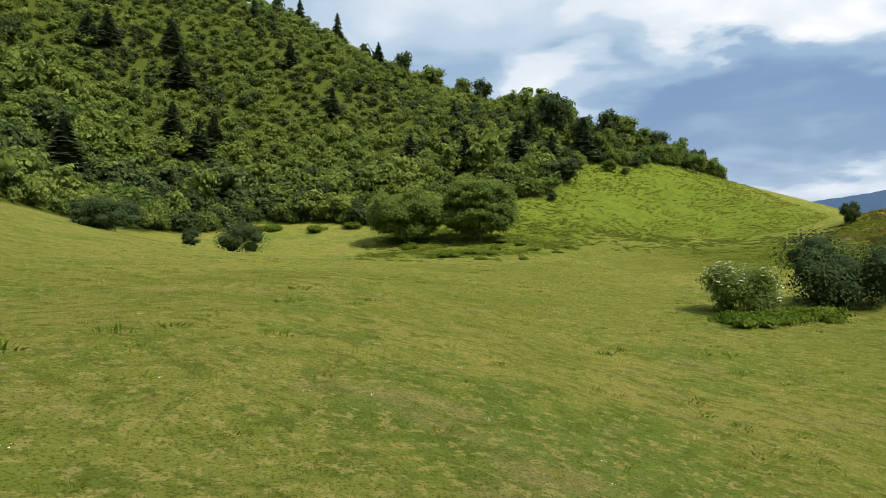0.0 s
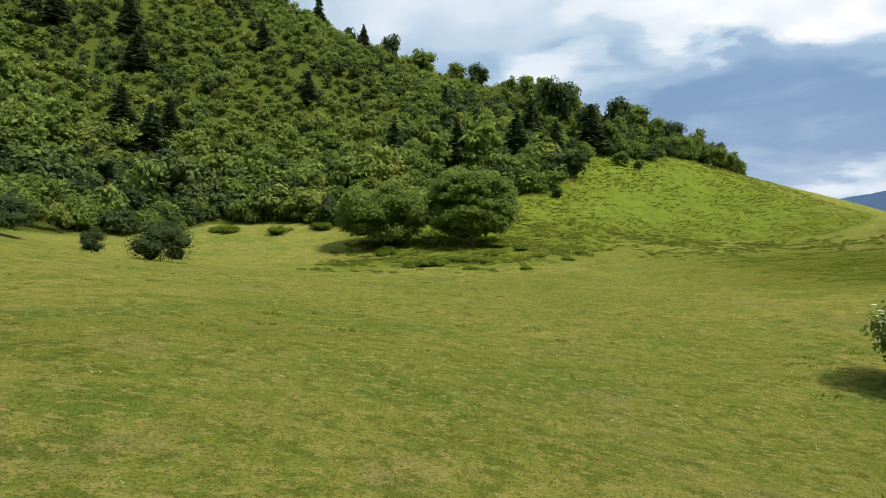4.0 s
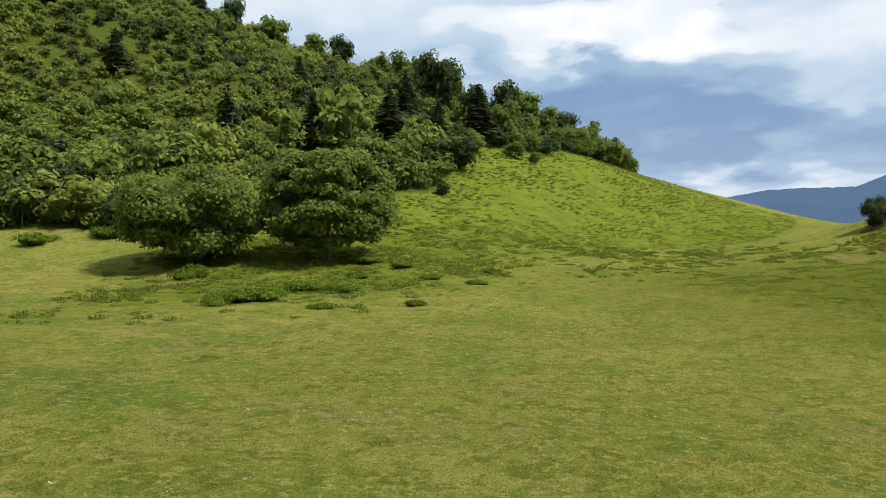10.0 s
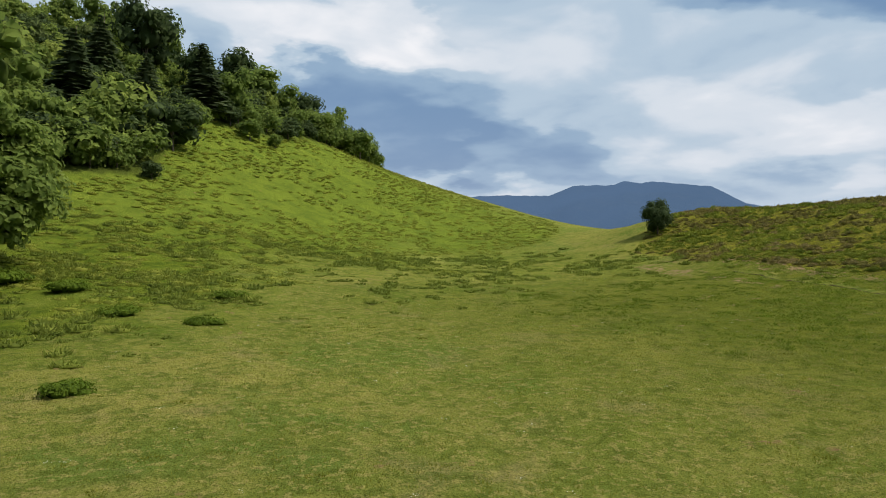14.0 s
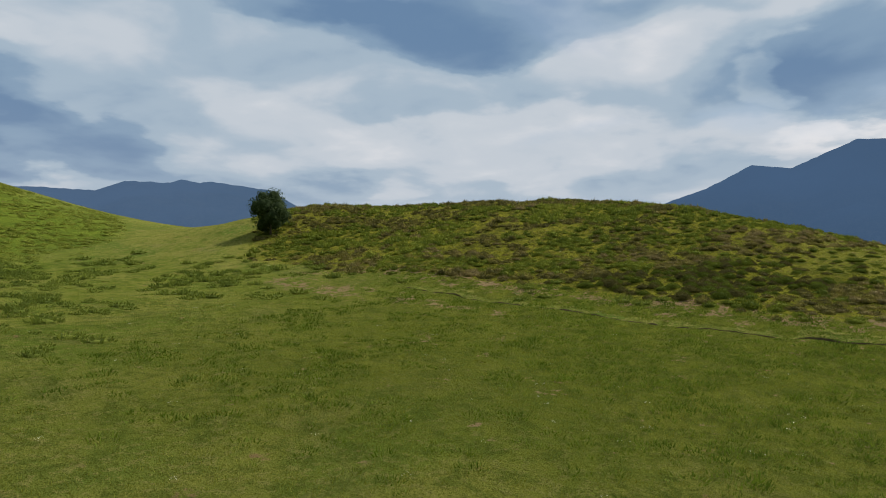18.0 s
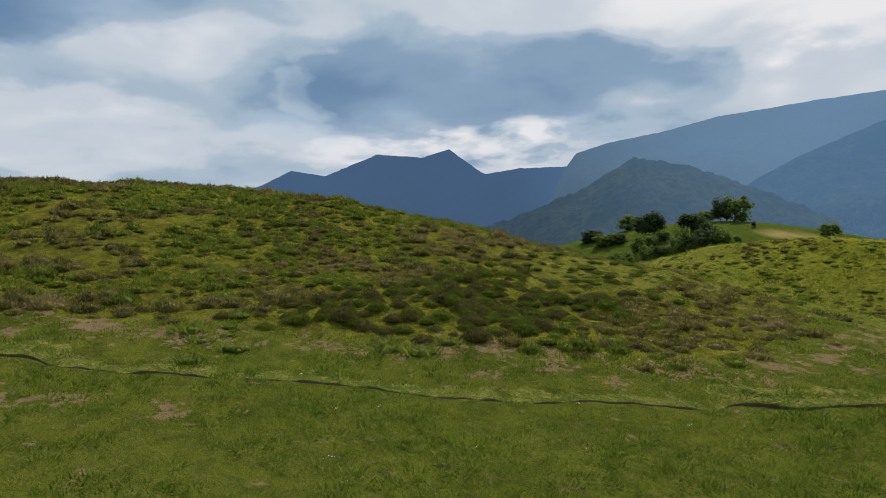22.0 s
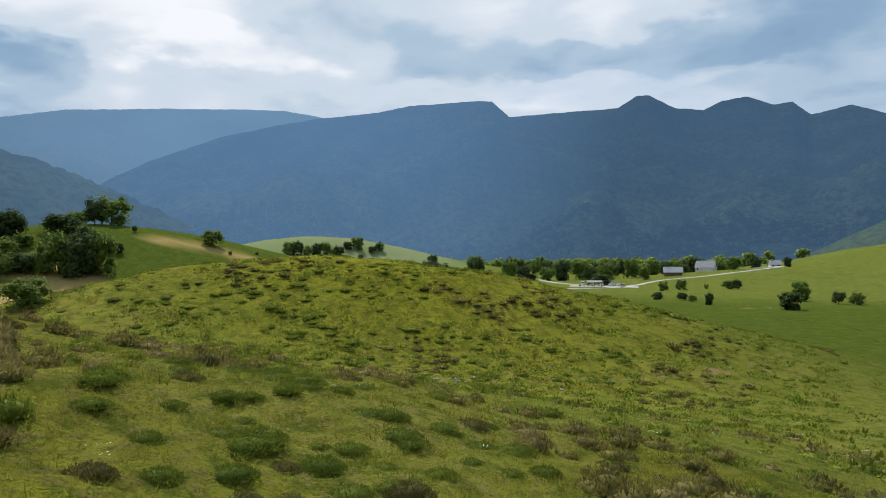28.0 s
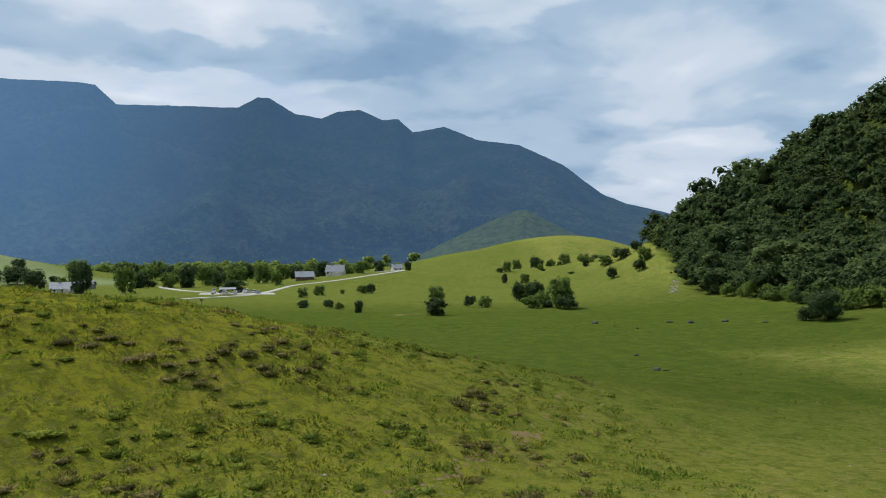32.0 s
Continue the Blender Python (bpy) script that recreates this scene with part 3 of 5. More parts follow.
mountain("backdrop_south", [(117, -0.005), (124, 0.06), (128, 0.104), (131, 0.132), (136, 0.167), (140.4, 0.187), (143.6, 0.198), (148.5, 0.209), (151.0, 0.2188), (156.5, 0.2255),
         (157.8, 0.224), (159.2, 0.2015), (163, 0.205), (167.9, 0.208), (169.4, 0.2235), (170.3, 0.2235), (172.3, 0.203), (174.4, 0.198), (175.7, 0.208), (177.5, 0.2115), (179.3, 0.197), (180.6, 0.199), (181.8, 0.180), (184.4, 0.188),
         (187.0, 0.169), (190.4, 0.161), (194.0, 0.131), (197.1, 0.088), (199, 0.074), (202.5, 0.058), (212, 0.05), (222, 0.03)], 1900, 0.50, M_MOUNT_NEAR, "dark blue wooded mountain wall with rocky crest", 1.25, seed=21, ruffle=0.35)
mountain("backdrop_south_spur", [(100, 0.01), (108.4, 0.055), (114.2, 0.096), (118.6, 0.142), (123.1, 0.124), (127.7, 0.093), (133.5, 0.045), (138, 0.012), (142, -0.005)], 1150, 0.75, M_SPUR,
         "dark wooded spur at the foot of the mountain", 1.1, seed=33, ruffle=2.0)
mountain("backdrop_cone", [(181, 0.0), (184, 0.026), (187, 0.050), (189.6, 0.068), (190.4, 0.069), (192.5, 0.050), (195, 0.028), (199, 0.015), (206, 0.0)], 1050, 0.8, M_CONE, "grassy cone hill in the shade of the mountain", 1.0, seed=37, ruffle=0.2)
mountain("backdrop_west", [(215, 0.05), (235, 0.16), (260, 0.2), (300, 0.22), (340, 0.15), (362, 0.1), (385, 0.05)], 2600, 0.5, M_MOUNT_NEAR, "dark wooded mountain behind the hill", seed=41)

# ---------------------------------------------------------------- leaves, trunks, trees
def ico(level=1):
    bm = bmesh.new()
    bmesh.ops.create_icosphere(bm, subdivisions=level, radius=1.0)
    v = np.array([p.co[:] for p in bm.verts])
    f = np.array([[q.index for q in p.verts] for p in bm.faces])
    bm.free()
    return v, f


ICO_V, ICO_F = ico(2)


def leaves(rng, lobes, n, size, low=-0.45, flat=0.75):
    """Small bent leaf sprays over the lobes (x, y, z, rx, ry, rz): vertices (n, 4, 3)."""
    lobes = np.asarray(lobes, float)
    area = (lobes[:, 3] * lobes[:, 5]) ** 1.0
    pick = rng.choice(len(lobes), n, p=area / area.sum())
    d = rng.normal(size=(n, 3))
    d /= np.linalg.norm(d, axis=1, keepdims=True)
    d[:, 2] = np.where(d[:, 2] < low, -d[:, 2], d[:, 2])
    p = lobes[pick, :3] + d * lobes[pick, 3:] * rng.uniform(0.70, 1.16, (n, 1))
    normal = d * 0.85 + rng.normal(size=(n, 3)) * flat * 0.55 + (0, 0, 0.4)
    normal /= np.linalg.norm(normal, axis=1, keepdims=True)
    t = np.cross(normal, rng.normal(size=(n, 3)))
    t /= np.linalg.norm(t, axis=1, keepdims=True)
    b = np.cross(normal, t)
    s = size * rng.uniform(0.6, 1.3, (n, 1))
    w = s * rng.uniform(0.45, 0.75, (n, 1))
    sag = normal * s * 0.2
    return np.stack([p - t * s, p - b * w + sag, p + t * s, p + b * w + sag], 1)


def inner(lobes, shrink=0.72, rng=None):
    """The dense inside of a crown, as rough lumps."""
    vs, fs, k = [], [], 0
    for lobe in lobes:
        bump = 1 + (rng.normal(size=(len(ICO_V), 1)) * 0.07 if rng is not None else 0)
        vs.append(ICO_V * np.array(lobe[3:]) * shrink * bump + np.array(lobe[:3]))
        fs.append(ICO_F + k)
        k += len(ICO_V)
    return np.concatenate(vs), np.concatenate(fs)


def crown_mesh(name, rng, lobes, n, size, mat, low=-0.45, shrink=0.72):
    quads = leaves(rng, lobes, n, size, low)
    iv, fi = inner(lobes, shrink, rng)
    v = np.concatenate([quads.reshape(-1, 3), iv])
    q = np.arange(n * 4).reshape(n, 4)
    tri = np.concatenate([q[:, [0, 1, 2]], q[:, [0, 2, 3]], fi + n * 4])
    me = mesh_from(name, v, tri, mat)
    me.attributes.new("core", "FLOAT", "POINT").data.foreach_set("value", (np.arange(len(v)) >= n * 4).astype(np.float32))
    return me


def stick(rng, pts, radii, sides=6):
    """A tapered, crooked tube."""
    vs, fs = [], []
    for k, (p, r) in enumerate(zip(pts, radii)):
        a = np.linspace(0, 2 * math.pi, sides, endpoint=False)
        vs.append(np.stack([p[0] + r * np.cos(a), p[1] + r * np.sin(a), np.full(sides, p[2])], 1))
    for k in range(len(pts) - 1):
        for j in range(sides):
            fs.append((k * sides + j, k * sides + (j + 1) % sides, (k + 1) * sides + (j + 1) % sides, (k + 1) * sides + j))
    return np.concatenate(vs), np.array(fs)


def trunk_mesh(name, rng, high, thick, limbs):
    """A tapered trunk with limbs that end at the given points."""
    vs, fs, k = [], [], 0
    lean = rng.normal(size=2) * 0.03 * high
    spine = [(lean[0] * s, lean[1] * s, high * s) for s in (-0.06, 0.0, 0.08, 0.4, 0.75, 1.0)]
    for pts, radii in [(spine, thick * np.array([1.5, 1.35, 1.0, 0.75, 0.45, 0.12]))] + [
            ([(lean[0] * 0.4, lean[1] * 0.4, high * rng.uniform(0.25, 0.6))] + [tuple(np.array(e) * (0.55, 0.55, 0.8)), e], thick * np.array([0.5, 0.32, 0.1])) for e in limbs]:
        v, f = stick(rng, pts, radii)
        vs.append(v)
        fs.append(f + k)
        k += len(v)
    return mesh_from(name, np.concatenate(vs), np.concatenate(fs), M_BARK, True)


def lobes_for(rng, wide, high, base, count, lump=1.0):
    """Lobes of an uneven broad crown from base to high."""
    mid, half = (base + high) / 2, (high - base) / 2
    out = [(0, 0, mid, wide * 0.33, wide * 0.33, half * 0.78)]
    for k in range(count):
        a = k * 2.4 + rng.uniform(0, 0.8)
        u = rng.uniform(-0.95, 0.9)
        reach = wide * 0.5 * math.sqrt(max(0.05, 1 - u * u * 0.8)) * rng.uniform(0.55, 0.72) * (1.6 - 0.6 * lump)
        r = wide * rng.uniform(0.17, 0.27) * lump
        out.append((reach * math.cos(a), reach * math.sin(a), mid + u * half * 0.75, r, r, min(r * rng.uniform(0.7, 0.95), half * 0.6)))
    return out


def broad_tree(name, seed, wide, high, base, n, size, mat, label, category="tree", count=9, shrink=0.58, low=-0.45, layered=1.0, lump=1.0):
    rng = np.random.default_rng(seed)
    lobes = [l[:5] + (l[5] * layered if k else l[5] * 0.85,) for k, l in enumerate(lobes_for(rng, wide, high, base, count, lump))]
    thing = tagged(new(name), label, category)
    trunk = new("trunk", trunk_mesh("trunk", rng, high * 0.8, max(0.12, high * 0.022), [l[:3] for l in lobes[1:6]]))
    crown = new("crown", crown_mesh("crown", rng, lobes, n, size, mat, low, shrink))
    trunk.parent = crown.parent = thing
    return thing


def conifer(name, seed, wide, high, n, label, bare=0.06):
    rng = np.random.default_rng(seed)
    thing = tagged(new(name), label, "conifer")
    trunk = new("trunk", trunk_mesh("trunk", rng, high, high * 0.014, []))
    boughs, along = n // 3, np.array([0.38, 0.68, 0.95])
    levels = int(high * 1.7)
    h = bare + (0.99 - bare) * (np.floor(rng.uniform(0, 1, boughs) ** 1.5 * levels) + rng.uniform(0, 0.55, boughs)) / levels
    a = rng.uniform(0, 2 * math.pi, boughs)
    reach = (wide * 0.5 * (1 - h) ** 0.9 + 0.15) * rng.uniform(0.72, 1.12, boughs)
    r = (reach[:, None] * along).ravel()
    a, h, reach = np.repeat(a, 3), np.repeat(h, 3), np.repeat(reach, 3)
    n = len(r)
    p = np.stack([r * np.cos(a), r * np.sin(a), h * high - 0.30 * r + 0.05 * r * r / (reach + 0.1)], 1)
    out = np.stack([np.cos(a), np.sin(a), -0.30 + rng.normal(size=n) * 0.12], 1)
    side = np.stack([-np.sin(a), np.cos(a), rng.normal(size=n) * 0.3], 1)
    s = reach[:, None] * rng.uniform(0.20, 0.30, (n, 1)) + 0.10
    quads = np.stack([p - out * s, p - side * s * 0.75, p + out * s, p + side * s * 0.75], 1)
    q = np.arange(n * 4).reshape(n, 4)
    cone_v, cone_f = stick(rng, [(0, 0, high * bare), (0, 0, high * 0.4), (0, 0, high * 0.97)], [wide * 0.24, wide * 0.16, 0.05], 9)
    tri = np.concatenate([q[:, [0, 1, 2]], q[:, [0, 2, 3]], cone_f[:, [0, 1, 2]] + n * 4, cone_f[:, [0, 2, 3]] + n * 4])
    crown = new("crown", mesh_from("crown", np.concatenate([quads.reshape(-1, 3), cone_v]), tri, M_NEEDLE))
    trunk.parent = crown.parent = thing
    return thing


def stand(thing, x, y, turn=0.0, size=1.0, sink=0.1, taller=1.0):
    """Sets a thing down on the land."""
    thing.matrix_basis = pose(x, y, float(height(x, y)) - sink, 0, 0, turn) @ Matrix.Diagonal((size, size, size * taller, 1))
    return thing


def copy_to(thing, x, y, turn=0.0, size=1.0, sink=0.1, taller=1.0, **tags):
    made = copy_thing(thing, Matrix.Identity(4))
    stand(made, x, y, turn, size, sink, taller)
    return tagged(made, **tags)


# ---------------------------------------------------------------- the wood on the hill
def scatter(rng, x0, x1, y0, y1, gap):
    xs, ys = np.arange(x0, x1, gap), np.arange(y0, y1, gap)
    X, Y = np.meshgrid(xs, ys)
    X = X + (np.arange(len(ys)) % 2)[:, None] * gap * 0.5
    X, Y = X + rng.uniform(-0.42, 0.42, X.shape) * gap, Y + rng.uniform(-0.42, 0.42, X.shape) * gap
    return X.ravel(), Y.ravel()


def joined(name, rng, protos, x, y, size, mat, sink=0.3, tall=(0.8, 1.25), base=None):
    """Many crowns as one mesh: protos are (vertices, triangles) and, for trees, which vertices are its darkened inside.
    """
    vs, fs, tones, cores, k = [], [], [], [], 0
    z = height(x, y) if base is None else base
    shade = 0.55 * rng.random(len(x)) + 0.45 * value_noise(x / 11.0 + 4, y / 11.0)
    which = rng.integers(0, len(protos), len(x))
    for w, (pv, pf, *inside_of) in enumerate(protos):
        m = which == w
        c = m.sum()
        if not c:
            continue
        a = rng.uniform(0, 2 * math.pi, c)
        ca, sa, s = np.cos(a)[:, None], np.sin(a)[:, None], size[m][:, None]
        t = rng.uniform(*tall, (c, 1))
        V = np.stack([(pv[:, 0] * ca - pv[:, 1] * sa) * s + x[m][:, None], (pv[:, 0] * sa + pv[:, 1] * ca) * s + y[m][:, None], pv[:, 2] * s * t + z[m][:, None] - sink], -1)
        vs.append(V.reshape(-1, 3))
        fs.append((pf[None] + (np.arange(c) * len(pv))[:, None, None]).reshape(-1, 3) + k)
        tones.append(np.repeat(shade[m], len(pv)))
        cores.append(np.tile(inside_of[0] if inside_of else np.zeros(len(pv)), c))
        k += c * len(pv)
    me = mesh_from(name, np.concatenate(vs), np.concatenate(fs), mat)
    me.attributes.new("tone", "FLOAT", "POINT").data.foreach_set("value", np.concatenate(tones).astype(np.float32))
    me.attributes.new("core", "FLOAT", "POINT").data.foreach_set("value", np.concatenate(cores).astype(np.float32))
    return me


def proto(seed, wide, high, base, n, size, count=5, low=-0.3, shrink=0.72):
    rng = np.random.default_rng(seed)
    lobes = lobes_for(rng, wide, high, base, count)
    quads = leaves(rng, lobes, n, size, low)
    global ICO_V, ICO_F
    iv, fi = inner(lobes, shrink, rng)
    q = np.arange(n * 4).reshape(n, 4)
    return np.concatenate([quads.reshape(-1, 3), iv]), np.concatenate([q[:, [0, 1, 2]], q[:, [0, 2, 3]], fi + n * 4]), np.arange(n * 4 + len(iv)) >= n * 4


def make_wood():
    global ICO_V, ICO_F
    rng = np.random.default_rng(11)
    keep = ICO_V, ICO_F
    ICO_V, ICO_F = ico(1)
    fine = [proto(100 + k, 5.4, 4.9, 0.2, 185, 0.38, 5, shrink=0.48) for k in range(10)]
    middling = [proto(150 + k, 5.8, 6.6, 0.3, 120, 0.48, 5, shrink=0.62) for k in range(6)]
    coarse = [proto(200 + k, 5.4, 5.2, 0.4, 34, 1.0, 2) for k in range(5)]
    ICO_V, ICO_F = keep
    x, y = scatter(rng, -260, 128, -345, 420, 3.95)
    ok = inside(x, y, FOREST)
    x, y = x[ok], y[ok]
    front = (y > 90) & (x > -0.66 * (y + 8) - 12) & (y < 325 + 0.2 * x)
    side = (y < 20) & (x > 80 + 0.75 * (y - 92) - 15) & (rng.random(len(x)) < 0.95)
    bare = (y < 20) & (x > 80 + 0.75 * (y - 92) - 15) & ~side
    rest = ~front & ~side & ~bare & (rng.random(len(x)) < 0.12)
    for name, m, protos, lo, hi in (("woodland", front, fine, 0.78, 1.22), ("woodland", side, middling, 0.75, 1.45), ("woodland", rest, coarse, 1.3, 1.9)):
        d = 1 - np.clip(edge_distance(x[m], y[m], FOREST) / 8.0, 0, 1)
        size = rng.uniform(lo, hi, m.sum()) * (0.8 + 0.45 * value_noise(x[m] / 17, y[m] / 17)) * (1 - 0.35 * d * (rng.random(m.sum()) < 0.6))
        # every crown of the western wood is dark: cloud shade put into its leaf colour
        sombre = rng.random(m.sum()) < (1.0 if m is side else 0.12 + 0.5 * (value_noise(x[m] / 23 + 9, y[m] / 23) > 0.6))
        big = value_noise(x[m] / 7 + 3, y[m] / 7 + 8)
        size = np.where(rng.random(m.sum()) < 0.26 * (big > 0.42) * (y[m] < 212), size * rng.uniform(1.3, 1.95, m.sum()), size)
        size = size * np.where(y[m] > 225, 0.86, 1.0)
        for pick, mat, label in ((~sombre, M_LEAF, "dense green broadleaf scrub and young trees on a steep hillside"), (sombre, M_LEAF_DARK, "dark green crowns among the hillside scrub")):
            if not pick.any():
                continue
            ob = new(name, joined(name, rng, protos, x[m][pick], y[m][pick], size[pick], mat))
            tagged(ob, label, "woodland", kind="stuff")


make_wood()


def make_conifers():
    """Dark spruces standing in the wood, by x, y, height and width."""
    kinds = [conifer("conifer", 300 + k, 5.2, 12.0, 1500, "dark green spruce standing above the hillside scrub") for k in range(3)]
    spots = [(-11, 209, 12.5, 7.0), (6, 210, 11.5, 7.0), (23, 219, 11, 7.5), (29, 234, 10.5, 6.5), (48, 236, 12, 8), (-48, 303, 12.5, 6), (-29, 296, 8.5, 5.2), (-85, 210, 12.5, 8.5),
             (-76, 208, 11, 7.5), (-93, 239, 11, 8), (-102, 253, 11, 7.5), (3, 240, 8, 5), (-121, 243, 10, 7.5), (83, 277, 6.5, 3.4), (-80, 285, 9, 5), (-96, 168, 14, 9.5), (-74, 216, 9, 6.5),
             (-19, 263, 6, 3), (-126, 239, 9, 7), (12, 226, 8, 5), (-40, 240, 8, 5), (-60, 262, 9, 5.5), (35, 224, 9, 6), (-66, 310, 10, 6)]
    for k, (x, y, h, w) in enumerate(spots):
        h, w = h + 2.8, w * 1.3
        thing = kinds[k] if k < 3 else copy_thing(kinds[k % 3], Matrix.Identity(4))
        tagged(thing, group="spruces in the wood")
        stand(thing, x, y, 40 * k, w / 5.2, 0.2, (h / 12.0) / (w / 5.2))


make_conifers()


def make_single_trees():
    """Trees that stand out: x, y, height, width."""
    def put(thing, x, y, turn=0.0, size=1.0, sink=0.15, taller=1.0):
        return stand(thing, x, y, turn, size, sink, taller)

    # the two great trees at the foot of the slope
    put(broad_tree("maple", 401, 16.5, 15.5, 0.2, 24000, 0.30, M_LEAF, "large dense dark green maple at the foot of the slope", count=95, shrink=0.6, low=-0.7, layered=0.6, lump=0.52), 7.5, 152)
    put(broad_tree("willow", 402, 17.5, 13.0, 0.2, 22000, 0.27, M_LEAF, "broad light green willow beside the maple", count=75, shrink=0.6, low=-0.7, layered=0.85, lump=0.55), -9.5, 154)
    put(broad_tree("round_bush", 403, 4.4, 4.7, 0.1, 4200, 0.125, M_LEAF_DARK, "single round dark bush on the saddle", "bush", count=14, shrink=0.72, low=-0.9), 99, 164, taller=1.22)
    # along the ridge
    kinds = [broad_tree("ridge_tree", 410 + k, 8.0, 8.0, 0.8, 1100, 0.36, M_LEAF if k else M_LEAF_DARK, "leafy tree on the crest of the hill", count=10) for k in range(3)]
    ridge = [(39, 246, 12, 11), (70, 272, 8.5, 12), (81, 273, 6, 5), (85, 272, 8, 8), (95, 275, 8, 7), (99, 268, 6, 7.5), (15, 275, 8, 8), (7, 278, 7, 7), (26, 272, 7, 6), (48, 240, 9, 8), (55, 238, 8, 7),
             (84, 262, 6, 7), (62, 262, 9, 9), (76, 268, 7, 8), (90, 268, 6, 7), (105, 283, 6.5, 6), (112, 288, 5, 5.5), (-5, 283, 8, 8), (-18, 290, 8, 7), (33, 260, 9, 9), (46, 262, 9, 8), (37, 212, 8.5, 9.5),
             (29, 209, 7.5, 9), (22, 199, 6, 9), (15, 200, 5.5, 9), (44, 226, 5, 6), (56, 231, 5, 5.5), (31, 197, 2.8, 3.2), (62, 233, 3.2, 3.6), (118, 296, 4.5, 5)]
    for k, (x, y, h, w) in enumerate(ridge):
        thing = kinds[k] if k < 3 else copy_thing(kinds[k % 3], Matrix.Identity(4))
        tagged(thing, group="trees along the ridge")
        h, w = (h * 1.25 + 1.5, w * 1.2) if y > 235 else (h, w)
        put(thing, x, y, 67 * k, w / 8.0, 0.2, (h / 8.0) / (w / 8.0))


def flowering(thing, seed, lobes, n):
    """Flat cream flower heads over a bush."""
    rng = np.random.default_rng(seed)
    q = leaves(rng, lobes, n, 0.13, 0.0, 0.2)
    c = q.mean(1)
    a = np.linspace(0, 2 * math.pi, 6, endpoint=False)
    r = rng.uniform(0.09, 0.21, (n, 1))
    ring = np.stack([c[:, None, 0] + r * np.cos(a), c[:, None, 1] + r * np.sin(a), c[:, None, 2] + 0.12 + 0 * a + rng.normal(size=(n, 6)) * 0.02], -1)
    f = np.arange(n * 6).reshape(n, 6)
    me = mesh_from("flowers", ring.reshape(-1, 3), np.concatenate([f[:, [0, 1, 2]], f[:, [0, 2, 3]], f[:, [0, 3, 4]], f[:, [0, 4, 5]]]), M_FLOWER)
    ob = new("flowers", me)
    ob.parent = thing
    tagged(ob, "flat cream-white flower heads", kind="stuff")


def elder(name, seed, wide, high, n, size, label, mat, heads, x, y, sink=0.2):
    rng = np.random.default_rng(seed)
    lobes = lobes_for(rng, wide, high, 0.05 * high, 16)
    thing = tagged(new(name), label, "bush")
    for pn, me in (("stems", trunk_mesh("stems", rng, high * 0.7, 0.09, [l[:3] for l in lobes[1:9]])), ("crown", crown_mesh("crown", rng, lobes, n, size, mat, -0.75, 0.56))):
        new(pn, me).parent = thing
    if heads:
        flowering(thing, seed + 1, lobes, heads)
    return stand(thing, x, y, 0, 1, sink)


M_FLOWER = plain_material("cream_flowers", (0.62, 0.60, 0.42), (0.75, 0.74, 0.60), 5.0, 0.9, 0.0)
make_single_trees()
elder("elder_bush", 501, 6.6, 4.3, 9500, 0.115, "wide elder bush in white flower beside a grassy bank", M_LEAF, 420, 24.3, 51.0)
elder("thorn_thicket", 503, 11.5, 6.4, 7000, 0.16, "dark green thorn thicket on a grassy bank", M_LEAF_DARK, 0, 35.5, 56)
elder("thorn_thicket", 504, 7.0, 4.6, 3600, 0.15, "dark green thorn thicket on a grassy bank", M_LEAF_DARK, 0, 44, 57)
elder("elder_bush", 505, 8.0, 5.4, 4200, 0.15, "elder bush in white flower at the meadow's edge", M_LEAF_DARK, 130, -37, 117)
elder("dark_bush", 507, 3.4, 3.2, 2400, 0.10, "small dark thorn bush in the meadow", M_LEAF_DARK, 0, -44, 112)
elder("thorn_thicket", 509, 11.0, 5.2, 5200, 0.16, "low dark thicket at the foot of the wood", M_LEAF_DARK, 0, -58, 112)
elder("thorn_thicket", 511, 9.0, 4.6, 4200, 0.16, "low dark thicket at the foot of the wood", M_LEAF_DARK, 0, -54, 100)

elder("thorn_thicket", 513, 8.5, 7.2, 4200, 0.18, "tall dark thorn thicket at the foot of the western wood", M_LEAF_DARK, 40, -6, -62)
elder("dark_bush", 515, 4.5, 3.4, 900, 0.22, "small dark thorn bush in the pasture", M_LEAF_DARK, 0, -4, -66)


def make_brambles():
    """Low bramble patches at the foot of the slope: x, y, width, height."""
    kinds = []
    for k in range(3):
        rng = np.random.default_rng(520 + k)
        lobes = [(rng.uniform(-1.3, 1.3), rng.uniform(-0.9, 0.9), rng.uniform(0.15, 0.45), rng.uniform(0.6, 1.0), rng.uniform(0.6, 1.0), rng.uniform(0.3, 0.55)) for _ in range(11)]
        kinds.append(tagged(new("bramble_patch", crown_mesh("bramble_patch", rng, lobes, 1500, 0.11, M_LUSH, -0.1, 0.6)), "low dark green bramble patch in the grass", "bramble", "bramble patches"))
    spots = [(0, 127, 5.4, 1.5), (-3, 125, 3.4, 1.2), (4, 133, 4.6, 1.2), (8, 132, 4.0, 1.0), (2, 130, 3.6, 1.0), (14, 121, 2.2, 0.6), (12, 150, 5.0, 1.3), (-8, 146, 4.4, 1.8), (16, 146, 3.0, 0.9), (21, 44, 5.0, 1.3), (25, 46, 4.6, 1.2),
             (29, 48, 5.0, 1.3), (-33, 172, 6, 2), (-45, 172, 6, 2), (-24, 174, 5, 2), (18, 137, 2.6, 0.8), (22, 133, 2.2, 0.6), (10, 140, 3.0, 0.8), (26, 141, 2.4, 0.7), (6, 120, 2.4, 0.6)]
    for k, (x, y, w, h) in enumerate(spots):
        thing = kinds[k] if k < 3 else copy_thing(kinds[k % 3], Matrix.Identity(4))
        stand(thing, x, y, 53 * k, w / 3.6, 0.22 * h, (h / 0.85) / (w / 3.6))


make_brambles()

